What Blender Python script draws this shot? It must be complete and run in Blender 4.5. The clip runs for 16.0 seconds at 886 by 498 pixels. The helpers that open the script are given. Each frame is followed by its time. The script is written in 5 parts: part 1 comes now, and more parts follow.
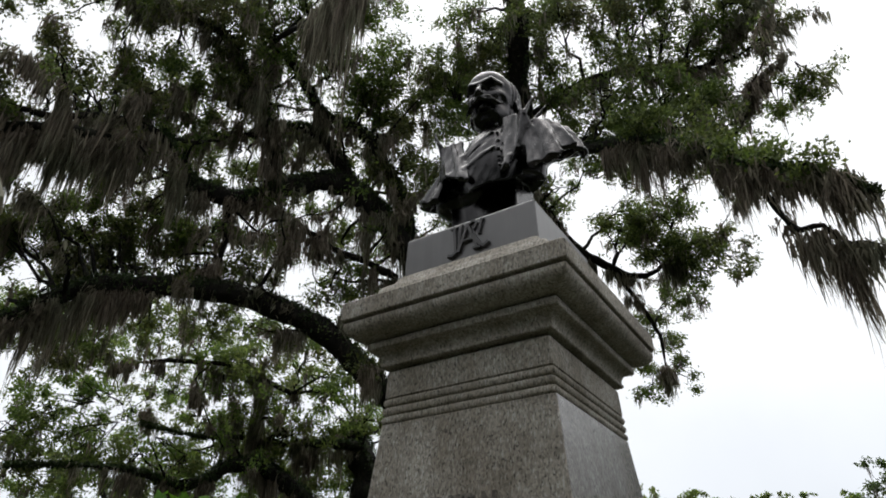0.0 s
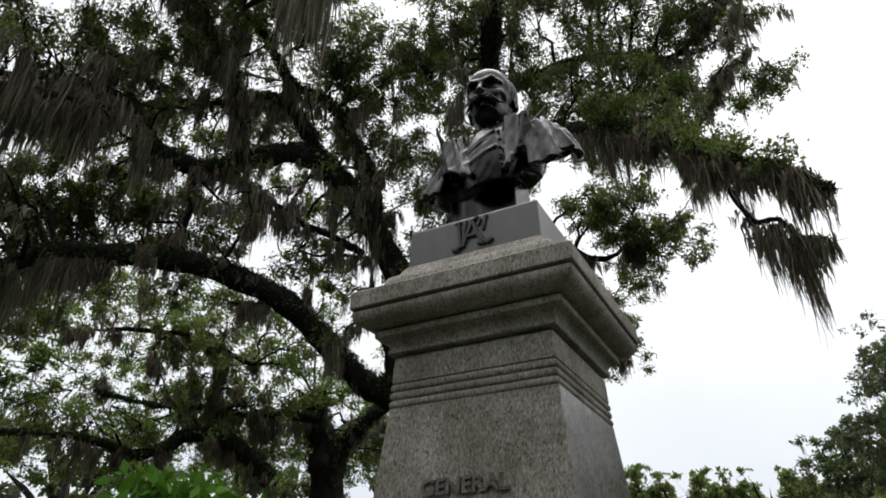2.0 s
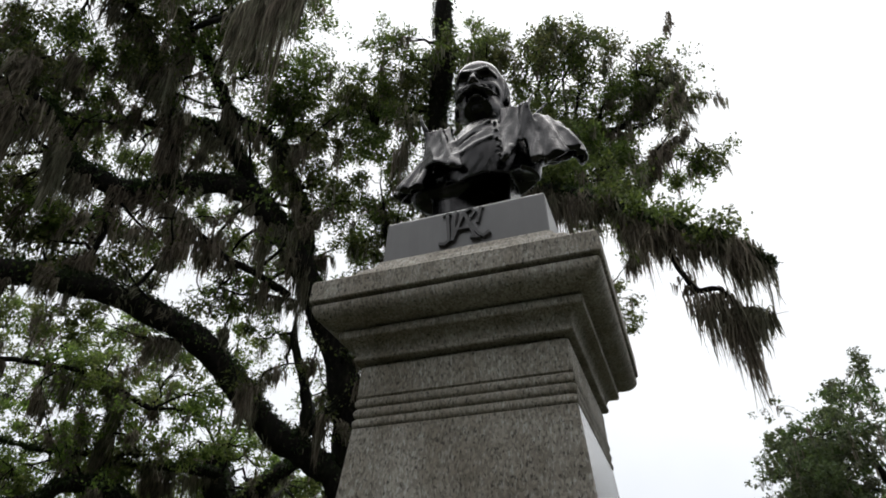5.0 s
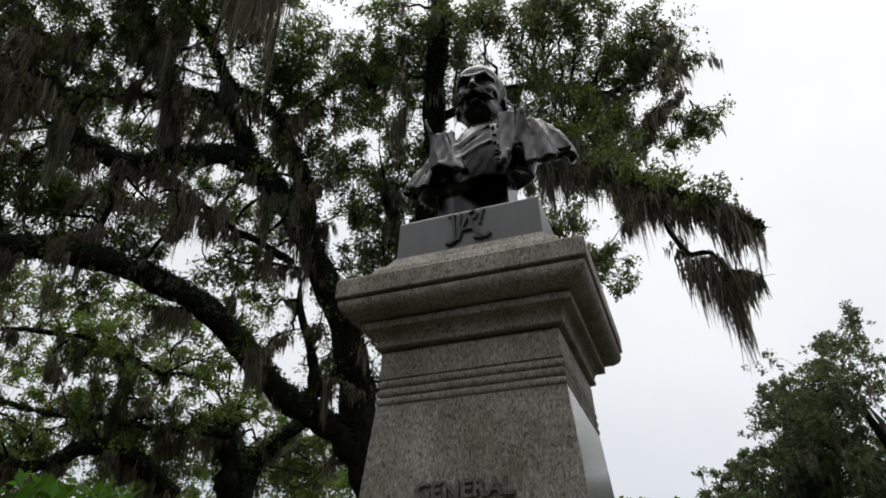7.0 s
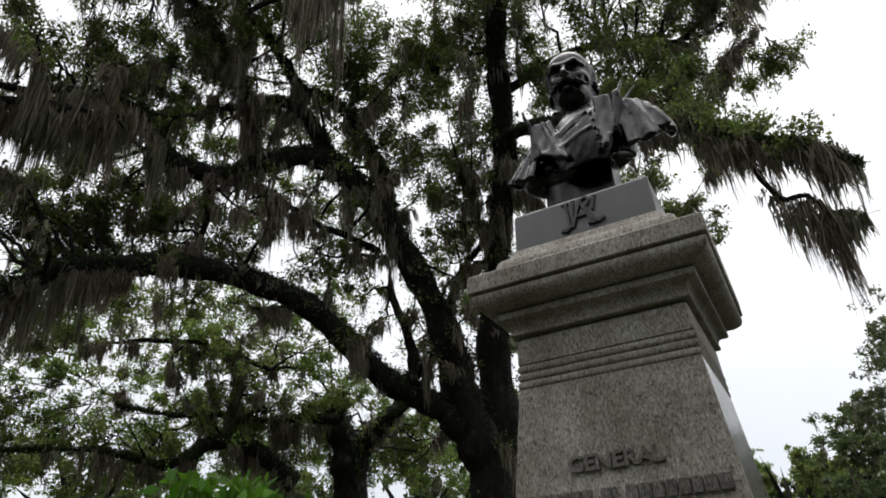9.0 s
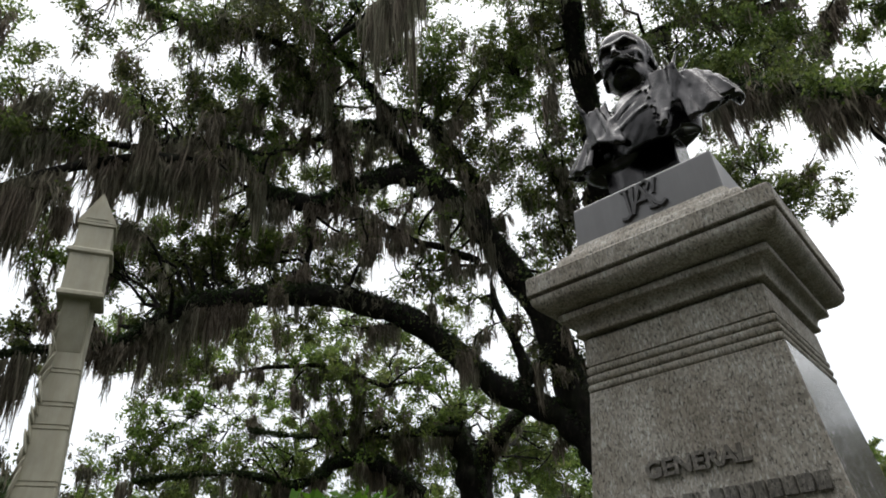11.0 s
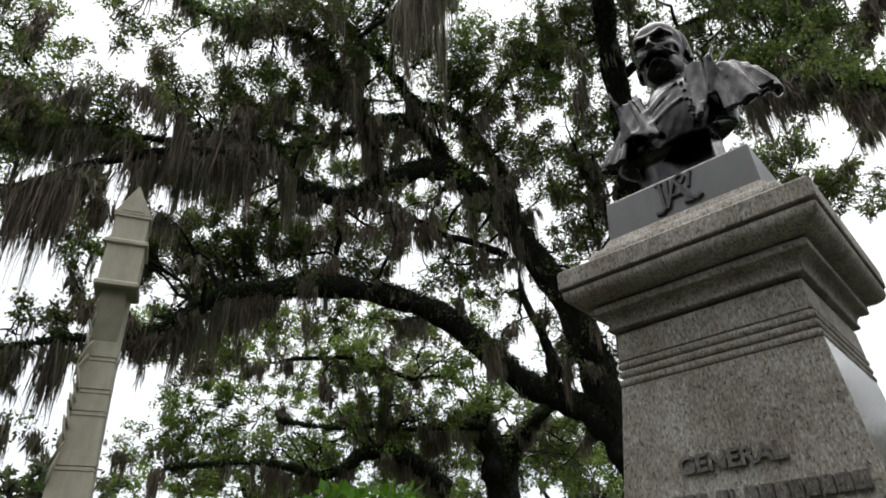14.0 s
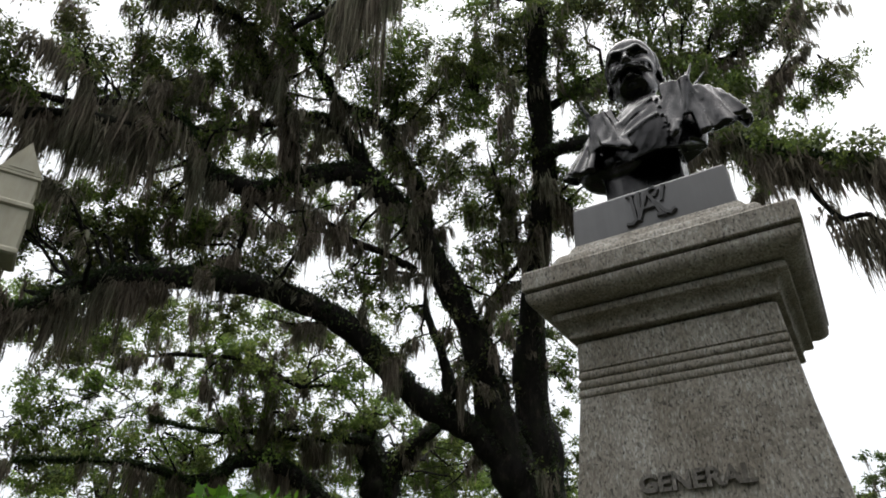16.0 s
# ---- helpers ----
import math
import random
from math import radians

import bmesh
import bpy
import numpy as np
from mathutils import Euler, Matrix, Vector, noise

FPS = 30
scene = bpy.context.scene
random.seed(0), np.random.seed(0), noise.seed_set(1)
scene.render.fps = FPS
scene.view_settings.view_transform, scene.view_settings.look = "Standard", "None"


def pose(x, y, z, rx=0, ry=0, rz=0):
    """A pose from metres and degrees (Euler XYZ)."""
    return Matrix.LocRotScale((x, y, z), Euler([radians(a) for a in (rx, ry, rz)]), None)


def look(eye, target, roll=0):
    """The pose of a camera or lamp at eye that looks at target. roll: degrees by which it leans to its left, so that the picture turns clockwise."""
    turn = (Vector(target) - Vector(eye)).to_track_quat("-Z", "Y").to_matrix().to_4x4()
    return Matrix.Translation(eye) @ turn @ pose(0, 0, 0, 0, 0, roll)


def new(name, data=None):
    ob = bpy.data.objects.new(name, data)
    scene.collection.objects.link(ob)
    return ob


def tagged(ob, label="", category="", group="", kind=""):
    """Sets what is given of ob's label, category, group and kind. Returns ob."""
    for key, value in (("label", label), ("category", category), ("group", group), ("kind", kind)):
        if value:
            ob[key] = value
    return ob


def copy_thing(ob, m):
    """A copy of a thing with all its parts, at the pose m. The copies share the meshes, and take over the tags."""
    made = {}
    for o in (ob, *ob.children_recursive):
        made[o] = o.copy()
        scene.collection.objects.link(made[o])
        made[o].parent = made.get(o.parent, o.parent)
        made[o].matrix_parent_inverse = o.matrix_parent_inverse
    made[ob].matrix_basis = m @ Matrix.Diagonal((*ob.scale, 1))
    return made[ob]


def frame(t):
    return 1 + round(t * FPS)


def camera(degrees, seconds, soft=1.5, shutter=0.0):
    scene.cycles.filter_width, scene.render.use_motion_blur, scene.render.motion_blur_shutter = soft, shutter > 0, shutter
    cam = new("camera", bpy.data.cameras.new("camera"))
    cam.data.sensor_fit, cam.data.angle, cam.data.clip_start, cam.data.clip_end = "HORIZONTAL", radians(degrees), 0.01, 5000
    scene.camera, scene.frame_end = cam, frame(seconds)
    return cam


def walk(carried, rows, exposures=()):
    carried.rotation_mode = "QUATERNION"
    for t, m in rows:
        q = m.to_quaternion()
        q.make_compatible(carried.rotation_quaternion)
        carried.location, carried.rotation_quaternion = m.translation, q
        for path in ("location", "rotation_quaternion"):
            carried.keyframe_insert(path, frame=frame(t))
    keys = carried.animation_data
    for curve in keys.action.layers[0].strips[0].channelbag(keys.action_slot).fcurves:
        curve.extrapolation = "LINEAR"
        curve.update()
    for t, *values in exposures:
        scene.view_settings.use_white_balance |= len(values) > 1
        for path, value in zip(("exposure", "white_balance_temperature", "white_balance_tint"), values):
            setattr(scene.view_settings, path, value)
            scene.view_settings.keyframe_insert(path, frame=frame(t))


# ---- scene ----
cam = camera(67.6, 16.0, 1.8)
PATH = [
    (0, (1.239, -2.472, 1.278), (0.325, -1.032, 2.322), 0.2),
    (0.5, (1.192, -2.597, 1.28), (0.344, -1.11, 2.315), -0.8),
    (1, (1.177, -2.706, 1.271), (0.35, -1.188, 2.277), -1.0),
    (1.5, (1.166, -2.756, 1.266), (0.339, -1.215, 2.236), -0.5),
    (2, (1.142, -2.733, 1.278), (0.318, -1.194, 2.255), 0.0),
    (2.5, (1.1, -2.643, 1.271), (0.288, -1.106, 2.259), 0.5),
    (3, (1.014, -2.422, 1.29), (0.217, -0.913, 2.333), 1.2),
    (3.5, (0.956, -2.267, 1.299), (0.165, -0.775, 2.37), 1.7),
    (4, (0.852, -2.232, 1.309), (0.103, -0.739, 2.408), 1.5),
    (4.5, (0.69, -2.24, 1.312), (0.063, -0.715, 2.443), 0.5),
    (4.7, (0.653, -2.256, 1.307), (0.07, -0.724, 2.453), 0.8),
    (6.8, (0.739, -2.673, 1.249), (0.173, -1.055, 2.279), 0.3),
    (7, (0.754, -2.681, 1.242), (0.163, -1.075, 2.277), -0.3),
    (7.5, (0.711, -2.828, 1.233), (0.117, -1.217, 2.259), -1.4),
    (8, (0.69, -2.921, 1.231), (0.041, -1.324, 2.245), -2.1),
    (8.5, (0.671, -2.968, 1.235), (-0.042, -1.392, 2.24), -2.7),
    (9, (0.653, -2.976, 1.229), (-0.159, -1.427, 2.2), -3.1),
    (9.5, (0.659, -2.915, 1.24), (-0.265, -1.411, 2.179), -3.7),
    (10, (0.732, -2.823, 1.255), (-0.256, -1.373, 2.214), -4.3),
    (12.5, (0.848, -2.758, 1.243), (-0.293, -1.475, 2.269), -2.0),
    (13, (0.861, -2.781, 1.247), (-0.282, -1.496, 2.268), -1.7),
    (13.5, (0.848, -2.793, 1.239), (-0.272, -1.491, 2.264), -2.3),
    (14, (0.802, -2.787, 1.243), (-0.338, -1.481, 2.24), -2.1),
    (14.5, (0.729, -2.785, 1.264), (-0.379, -1.442, 2.249), -1.4),
    (15, (0.586, -2.778, 1.257), (-0.411, -1.376, 2.276), -1.5),
    (15.5, (0.484, -2.771, 1.262), (-0.46, -1.335, 2.286), -0.7),
    (16, (0.44, -2.748, 1.246), (-0.44, -1.282, 2.282), -0.4),
]
EXPOSURE = [(0.0, 0.16), (4.5, 0.16), (7.0, -0.1), (9.0, 0.17), (10.0, 0.36), (12.5, 0.5), (14.5, 0.5), (16.0, 0.42)]
walk(cam, [(t, look(eye, target, roll)) for t, eye, target, roll in PATH], EXPOSURE)


# ---- world and light: a bright overcast day ----
def overcast():
    w = bpy.data.worlds.new("overcast_sky")
    scene.world = w
    w.use_nodes = True
    nt = w.node_tree
    nt.nodes.clear()
    n, l = nt.nodes.new, nt.links.new
    out, bg = n("ShaderNodeOutputWorld"), n("ShaderNodeBackground")
    sky = n("ShaderNodeTexSky")
    sky.sky_type, sky.sun_disc = "NISHITA", False
    sky.sun_elevation, sky.sun_rotation = radians(55), radians(60)
    sky.dust_density, sky.air_density = 4.0, 1.0
    dim = n("ShaderNodeMixRGB")
    dim.blend_type = "MULTIPLY"
    dim.inputs[0].default_value = 1.0
    dim.inputs[2].default_value = (0.09, 0.09, 0.09, 1)
    tc, sep = n("ShaderNodeTexCoord"), n("ShaderNodeSeparateXYZ")
    ramp = n("ShaderNodeValToRGB")
    e = ramp.color_ramp.elements
    e[0].position, e[0].color = 0.0, (0.72, 0.765, 0.83, 1)
    e[1].position, e[1].color = 0.95, (1.9, 1.88, 1.86, 1)
    m = ramp.color_ramp.elements.new(0.3)
    m.color = (0.95, 0.97, 0.995, 1)
    m = ramp.color_ramp.elements.new(0.72)
    m.color = (1.12, 1.12, 1.12, 1)
    cloud = n("ShaderNodeTexNoise")
    cloud.inputs["Scale"].default_value, cloud.inputs["Detail"].default_value = 1.6, 5
    cr = n("ShaderNodeValToRGB")
    cr.color_ramp.elements[0].position, cr.color_ramp.elements[0].color = 0.3, (0.86, 0.88, 0.91, 1)
    cr.color_ramp.elements[1].position, cr.color_ramp.elements[1].color = 0.7, (1.1, 1.1, 1.1, 1)
    mul, mix = n("ShaderNodeMixRGB"), n("ShaderNodeMixRGB")
    mul.blend_type = "MULTIPLY"
    mul.inputs[0].default_value = 1.0
    mix.inputs[0].default_value = 0.88
    l(tc.outputs["Generated"], sep.inputs[0])
    l(sep.outputs["Z"], ramp.inputs[0])
    l(tc.outputs["Generated"], cloud.inputs["Vector"])
    l(cloud.outputs["Fac"], cr.inputs[0])
    l(ramp.outputs[0], mul.inputs[1])
    l(cr.outputs[0], mul.inputs[2])
    l(sky.outputs[0], dim.inputs[1])
    l(dim.outputs[0], mix.inputs[1])
    l(mul.outputs[0], mix.inputs[2])
    l(mix.outputs[0], bg.inputs["Color"])
    bg.inputs["Strength"].default_value = 1.0
    l(bg.outputs[0], out.inputs[0])


overcast()
sun_data = bpy.data.lights.new("sun", "SUN")
sun_data.energy, sun_data.angle, sun_data.color = 1.0, radians(50), (1.0, 0.97, 0.93)
sun = new("sun", sun_data)
sun.matrix_world = look((-1, 2, 14), (0, 0, 0))


# ---- materials ----
class Mat:
    """A small builder round one node material."""

    def __init__(self, name, rough=0.7, metal=0.0, spec=0.5):
        self.m = bpy.data.materials.new(name)
        self.m.use_nodes = True
        self.t = self.m.node_tree
        self.b = self.t.nodes["Principled BSDF"]
        self.b.inputs["Roughness"].default_value = rough
        self.b.inputs["Metallic"].default_value = metal
        self.b.inputs["Specular IOR Level"].default_value = spec
        self.co = self.t.nodes.new("ShaderNodeTexCoord").outputs["Object"]

    def n(self, kind):
        return self.t.nodes.new(kind)

    def link(self, a, b):
        self.t.links.new(a, b)

    def noise(self, scale, detail=4, rough=0.55, stretch=(1, 1, 1), co=None):
        mp, t = self.n("ShaderNodeMapping"), self.n("ShaderNodeTexNoise")
        mp.inputs["Scale"].default_value = stretch
        self.link(co or self.co, mp.inputs[0])
        self.link(mp.outputs[0], t.inputs["Vector"])
        t.inputs["Scale"].default_value, t.inputs["Detail"].default_value = scale, detail
        t.inputs["Roughness"].default_value = rough
        return t.outputs["Fac"]

    def cells(self, scale, stretch=(1, 1, 1), out="Color"):
        mp, t = self.n("ShaderNodeMapping"), self.n("ShaderNodeTexVoronoi")
        mp.inputs["Scale"].default_value = stretch
        self.link(self.co, mp.inputs[0])
        self.link(mp.outputs[0], t.inputs["Vector"])
        t.inputs["Scale"].default_value = scale
        return t.outputs[out]

    def ramp(self, fac, *stops):
        r = self.n("ShaderNodeValToRGB")
        e = r.color_ramp.elements
        while len(e) < len(stops):
            e.new(0.5)
        for el, (p, c) in zip(e, stops):
            el.position = p
            el.color = (*c, 1) if len(c) == 3 else c
        self.link(fac, r.inputs[0])
        return r.outputs[0]

    def mix(self, fac, a, b, mode="MIX"):
        x = self.n("ShaderNodeMixRGB")
        x.blend_type = mode
        for s, v in zip(x.inputs, (fac, a, b)):
            if isinstance(v, (int, float)):
                s.default_value = v
            elif isinstance(v, tuple):
                s.default_value = (*v, 1)
            else:
                self.link(v, s)
        return x.outputs[0]

    def color(self, c):
        self.link(c, self.b.inputs["Base Color"])
        return self

    def rough(self, fac):
        self.link(fac, self.b.inputs["Roughness"])
        return self

    def bump(self, height, strength, dist=0.01):
        b = self.n("ShaderNodeBump")
        b.inputs["Strength"].default_value, b.inputs["Distance"].default_value = strength, dist
        self.link(height, b.inputs["Height"])
        self.link(b.outputs[0], self.b.inputs["Normal"])
        return self


def grey(v):
    return (v, v, v)


def granite(name, tone, rough, bump):
    m = Mat(name, rough)
    dark, pale = tuple(x * 0.14 for x in tone), tuple(min(x * 2.1, 0.62) for x in tone)
    grain = m.cells(105, (1.3, 1.3, 0.75))
    base = m.ramp(grain, (0.0, tuple(c * 0.62 for c in tone)), (0.45, tone), (0.9, tuple(min(c * 1.45, 0.8) for c in tone)))
    fleck = m.ramp(m.noise(88, 3, 0.65, (1.4, 1.4, 0.6)), (0.575, grey(0.0)), (0.63, grey(0.85)))
    light = m.ramp(m.noise(74, 3, 0.62, (1.6, 1.6, 0.5)), (0.56, grey(0.0)), (0.64, grey(0.85)))
    c = m.mix(light, base, pale)
    c = m.mix(fleck, c, dark)
    stain = m.ramp(m.noise(2.2, 6, 0.62, (1.3, 1.3, 0.6)), (0.36, (0.60, 0.56, 0.50)), (0.60, grey(1.0)))
    soot = m.ramp(m.noise(1.1, 7, 0.7, (1.0, 1.0, 2.2)), (0.36, (0.55, 0.52, 0.47)), (0.55, grey(1.0)))
    c = m.mix(0.85, c, stain, "MULTIPLY")
    c = m.mix(0.7, c, soot, "MULTIPLY")
    runs = m.ramp(m.noise(7, 5, 0.62, (1.0, 1.0, 0.16)), (0.36, (0.64, 0.61, 0.56)), (0.54, grey(1.0)))
    c = m.mix(0.6, c, runs, "MULTIPLY")
    m.color(c)
    h = m.mix(0.5, m.noise(150, 4, 0.7), grain)
    return m.bump(h, bump, 0.004).m


GRANITE = granite("weathered_granite", (0.345, 0.322, 0.282), 0.75, 0.9)
GRANITE_POLISHED = granite("polished_granite", (0.22, 0.215, 0.21), 0.2, 0.03)
GRANITE_DARK = granite("darkened_granite", (0.165, 0.155, 0.14), 0.8, 0.6)


def bronze_mat():
    m = Mat("dark_bronze", 0.3, 1.0, 0.5)
    patch = m.noise(7, 6, 0.6)
    streak = m.noise(14, 5, 0.6, (1.6, 1.6, 0.25))
    c = m.ramp(patch, (0.3, (0.024, 0.0235, 0.024)), (0.7, (0.062, 0.061, 0.062)))
    c = m.mix(m.ramp(streak, (0.5, grey(0.0)), (0.75, grey(0.5))), c, (0.14, 0.138, 0.137))
    m.color(c).rough(m.ramp(m.noise(22, 4), (0.3, grey(0.16)), (0.7, grey(0.28))))
    return m.bump(m.noise(60, 5, 0.65), 0.12, 0.01).m


BRONZE = bronze_mat()


def plinth_mat():
    m = Mat("grey_plinth_metal", 0.3, 0.0, 0.7)
    c = m.ramp(m.noise(4, 5, 0.6), (0.3, (0.095, 0.093, 0.096)), (0.7, (0.125, 0.122, 0.124)))
    streak = m.ramp(m.noise(9, 5, 0.6, (2, 2, 0.2)), (0.45, grey(0.86)), (0.7, grey(1.0)))
    m.color(m.mix(1.0, c, streak, "MULTIPLY"))
    return m.bump(m.noise(180, 3), 0.05, 0.003).m


PLINTH = plinth_mat()


def emblem_mat():
    # Darker than the block: the shadow along the strokes is put into this colour.
    m = Mat("shade_toned_emblem", 0.5, 0.4)
    m.color(m.ramp(m.noise(30, 4), (0.3, (0.045, 0.044, 0.045)), (0.7, (0.08, 0.078, 0.08))))
    return m.m


EMBLEM = emblem_mat()


def stone_mat():
    m = Mat("cream_painted_stone", 0.75)
    c = m.ramp(m.noise(3, 6, 0.6), (0.3, (0.34, 0.323, 0.255)), (0.7, (0.43, 0.41, 0.325)))
    dirt = m.ramp(m.noise(6, 6, 0.65, (2, 2, 0.3)), (0.3, (0.84, 0.82, 0.75)), (0.6, grey(1.0)))
    m.color(m.mix(0.8, c, dirt, "MULTIPLY"))
    return m.bump(m.noise(60, 5), 0.2, 0.004).m


STONE = stone_mat()


def bark_mat():
    m = Mat("oak_bark", 0.9, 0, 0.2)
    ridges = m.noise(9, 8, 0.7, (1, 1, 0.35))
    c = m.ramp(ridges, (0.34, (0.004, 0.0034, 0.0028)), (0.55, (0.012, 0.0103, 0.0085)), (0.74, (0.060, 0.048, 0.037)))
    moss = m.ramp(m.noise(1.7, 6, 0.6), (0.50, grey(0.0)), (0.64, grey(0.75)))
    up = m.n("ShaderNodeNewGeometry")
    sep = m.n("ShaderNodeSeparateXYZ")
    m.link(up.outputs["Normal"], sep.inputs[0])
    top = m.ramp(sep.outputs["Z"], (0.1, grey(0.25)), (0.7, grey(1.0)))
    c = m.mix(m.mix(1.0, moss, top, "MULTIPLY"), c, (0.022, 0.034, 0.010))
    m.color(c)
    return m.bump(ridges, 0.9, 0.05).m


BARK = bark_mat()


def leaf_mat(name, stops, glow=0.35):
    m = Mat(name, 0.5, 0, 0.35)
    geo = m.n("ShaderNodeNewGeometry")
    c = m.ramp(geo.outputs["Random Per Island"], *stops)
    wide = m.ramp(m.noise(0.55, 3), (0.36, (0.82, 0.74, 0.76)), (0.64, (1.05, 1.32, 0.85)))
    c = m.mix(1.0, c, wide, "MULTIPLY")
    m.color(c)
    tr, ms = m.n("ShaderNodeBsdfTranslucent"), m.n("ShaderNodeMixShader")
    m.link(m.mix(1.0, c, (1.30, 1.38, 0.78), "MULTIPLY"), tr.inputs["Color"])
    ms.inputs[0].default_value = glow
    m.link(m.b.outputs[0], ms.inputs[1])
    m.link(tr.outputs[0], ms.inputs[2])
    m.link(ms.outputs[0], m.t.nodes["Material Output"].inputs["Surface"])
    return m.m


OAK_LEAF = leaf_mat("oak_leaf", ((0.0, (0.048, 0.060, 0.027)), (0.5, (0.094, 0.112, 0.053)), (0.85, (0.146, 0.163, 0.079)), (1.0, (0.205, 0.215, 0.107))), 0.5)
# Lighter copy of oak_leaf: the back oak's hazy, lit look is in the colour.
BACK_LEAF = leaf_mat("brightened_oak_leaf", ((0.0, (0.065, 0.085, 0.036)), (0.5, (0.130, 0.160, 0.074)), (0.85, (0.19, 0.22, 0.105)), (1.0, (0.25, 0.27, 0.14))), 0.62)
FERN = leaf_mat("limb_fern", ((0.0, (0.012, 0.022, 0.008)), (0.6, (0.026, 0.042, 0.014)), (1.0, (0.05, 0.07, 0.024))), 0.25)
FAR_LEAF = leaf_mat("far_leaf", ((0.0, (0.050, 0.062, 0.042)), (0.6, (0.088, 0.105, 0.070)), (1.0, (0.14, 0.155, 0.105))), 0.45)
SHRUB_LEAF = leaf_mat("bright_shrub_leaf", ((0.0, (0.07, 0.17, 0.02)), (0.6, (0.11, 0.26, 0.03)), (1.0, (0.17, 0.34, 0.05))), 0.45)


def moss_mat():
    m = Mat("spanish_moss", 0.95, 0, 0.1)
    geo = m.n("ShaderNodeNewGeometry")
    c = m.ramp(geo.outputs["Random Per Island"], (0.0, (0.090, 0.079, 0.068)), (0.5, (0.215, 0.192, 0.166)), (1.0, (0.37, 0.338, 0.296)))
    tint = m.ramp(m.noise(0.8, 3), (0.4, (1.0, 0.94, 0.86)), (0.65, (0.88, 0.98, 0.80)))
    c = m.mix(1.0, c, tint, "MULTIPLY")
    m.color(c)
    tr, ms = m.n("ShaderNodeBsdfTranslucent"), m.n("ShaderNodeMixShader")
    m.link(c, tr.inputs["Color"])
    ms.inputs[0].default_value = 0.5
    m.link(m.b.outputs[0], ms.inputs[1])
    m.link(tr.outputs[0], ms.inputs[2])
    m.link(ms.outputs[0], m.t.nodes["Material Output"].inputs["Surface"])
    return m.m


MOSS = moss_mat()


def ground_mat():
    m = Mat("grass_and_sand", 0.95, 0, 0.2)
    c = m.ramp(m.noise(6, 8, 0.7), (0.3, (0.014, 0.021, 0.008)), (0.7, (0.034, 0.043, 0.018)))
    sand = m.ramp(m.noise(0.25, 5), (0.5, grey(0.0)), (0.6, grey(0.8)))
    m.color(m.mix(sand, c, (0.050, 0.041, 0.031)))
    return m.bump(m.noise(40, 6), 0.6, 0.03).m


GROUND = ground_mat()


# ---- building helpers ----
def mesh_np(name, verts, faces, material, smooth=False):
    """A mesh from arrays of vertices and of faces that all have the same number of corners."""
    me = bpy.data.meshes.new(name)
    v, f = np.asarray(verts, dtype=np.float32), np.asarray(faces, dtype=np.int32)
    k = f.shape[1]
    me.vertices.add(len(v))
    me.vertices.foreach_set("co", v.ravel())
    me.loops.add(f.size)
    me.loops.foreach_set("vertex_index", f.ravel())
    me.polygons.add(len(f))
    me.polygons.foreach_set("loop_start", np.arange(0, f.size, k, dtype=np.int32))
    if smooth:
        me.polygons.foreach_set("use_smooth", np.ones(len(f), dtype=bool))
    me.update(calc_edges=True)
    me.materials.append(material)
    return me


def thing(name, at, label, category, group="", kind=""):
    ob = new(name)
    ob.location = at
    ob.empty_display_size = 0.1
    return tagged(ob, label, category, group, kind)


def hang(name, me, parent, label="", kind=""):
    """A mesh in world coordinates as one part under a thing or part."""
    ob = new(name, me)
    if parent:
        ob.parent = parent
        if not parent.parent:
            ob.matrix_parent_inverse = Matrix.Translation(-parent.location)
    return tagged(ob, label, kind=kind)


def part(name, bm, material, parent, label="", smooth=False):
    me = bpy.data.meshes.new(name)
    bmesh.ops.recalc_face_normals(bm, faces=bm.faces)
    bm.to_mesh(me)
    bm.free()
    me.materials.append(material)
    if smooth:
        for p in me.polygons:
            p.use_smooth = True
    return hang(name, me, parent, label)


def square_rings(bm, profile, chamfer=0.006, cx=0.0, cy=0.0, turn=0.0, ratio=1.0):
    """Lofts a square plan with clipped corners through (half width, height) pairs, and closes both ends."""
    rings = []
    ct, st = math.cos(turn), math.sin(turn)
    for w, z in profile:
        c = min(chamfer, w * 0.4)
        d = w * ratio
        pts = [(w, -d + c), (w, d - c), (w - c, d), (-w + c, d), (-w, d - c), (-w, -d + c), (-w + c, -d), (w - c, -d)]
        rings.append([bm.verts.new((cx + x * ct - y * st, cy + x * st + y * ct, z)) for x, y in pts])
    for a, b in zip(rings, rings[1:]):
        for i in range(8):
            bm.faces.new((a[i], a[(i + 1) % 8], b[(i + 1) % 8], b[i]))
    bm.faces.new(rings[0][::-1])
    bm.faces.new(rings[-1])
    return bm


def arc(w0, z0, w1, z1, n=7, bulge=1):
    """A quarter round between two profile points; bulge -1 makes it hollow."""
    out = []
    for i in range(n + 1):
        a = math.pi / 2 * i / n
        s, c = math.sin(a), 1 - math.cos(a)
        u, v = (s, c) if bulge > 0 else (c, s)
        out.append((w0 + (w1 - w0) * u, z0 + (z1 - z0) * v))
    return out


def box(bm, lo, hi, bevel=0.0):
    r = bmesh.ops.create_cube(bm, size=1.0)
    vs = r["verts"]
    for v in vs:
        v.co = Vector([lo[i] + (v.co[i] + 0.5) * (hi[i] - lo[i]) for i in range(3)])
    if bevel:
        es = list({e for v in vs for e in v.link_edges})
        bmesh.ops.bevel(bm, geom=es, offset=bevel, segments=2, affect="EDGES", clamp_overlap=True)
    return bm


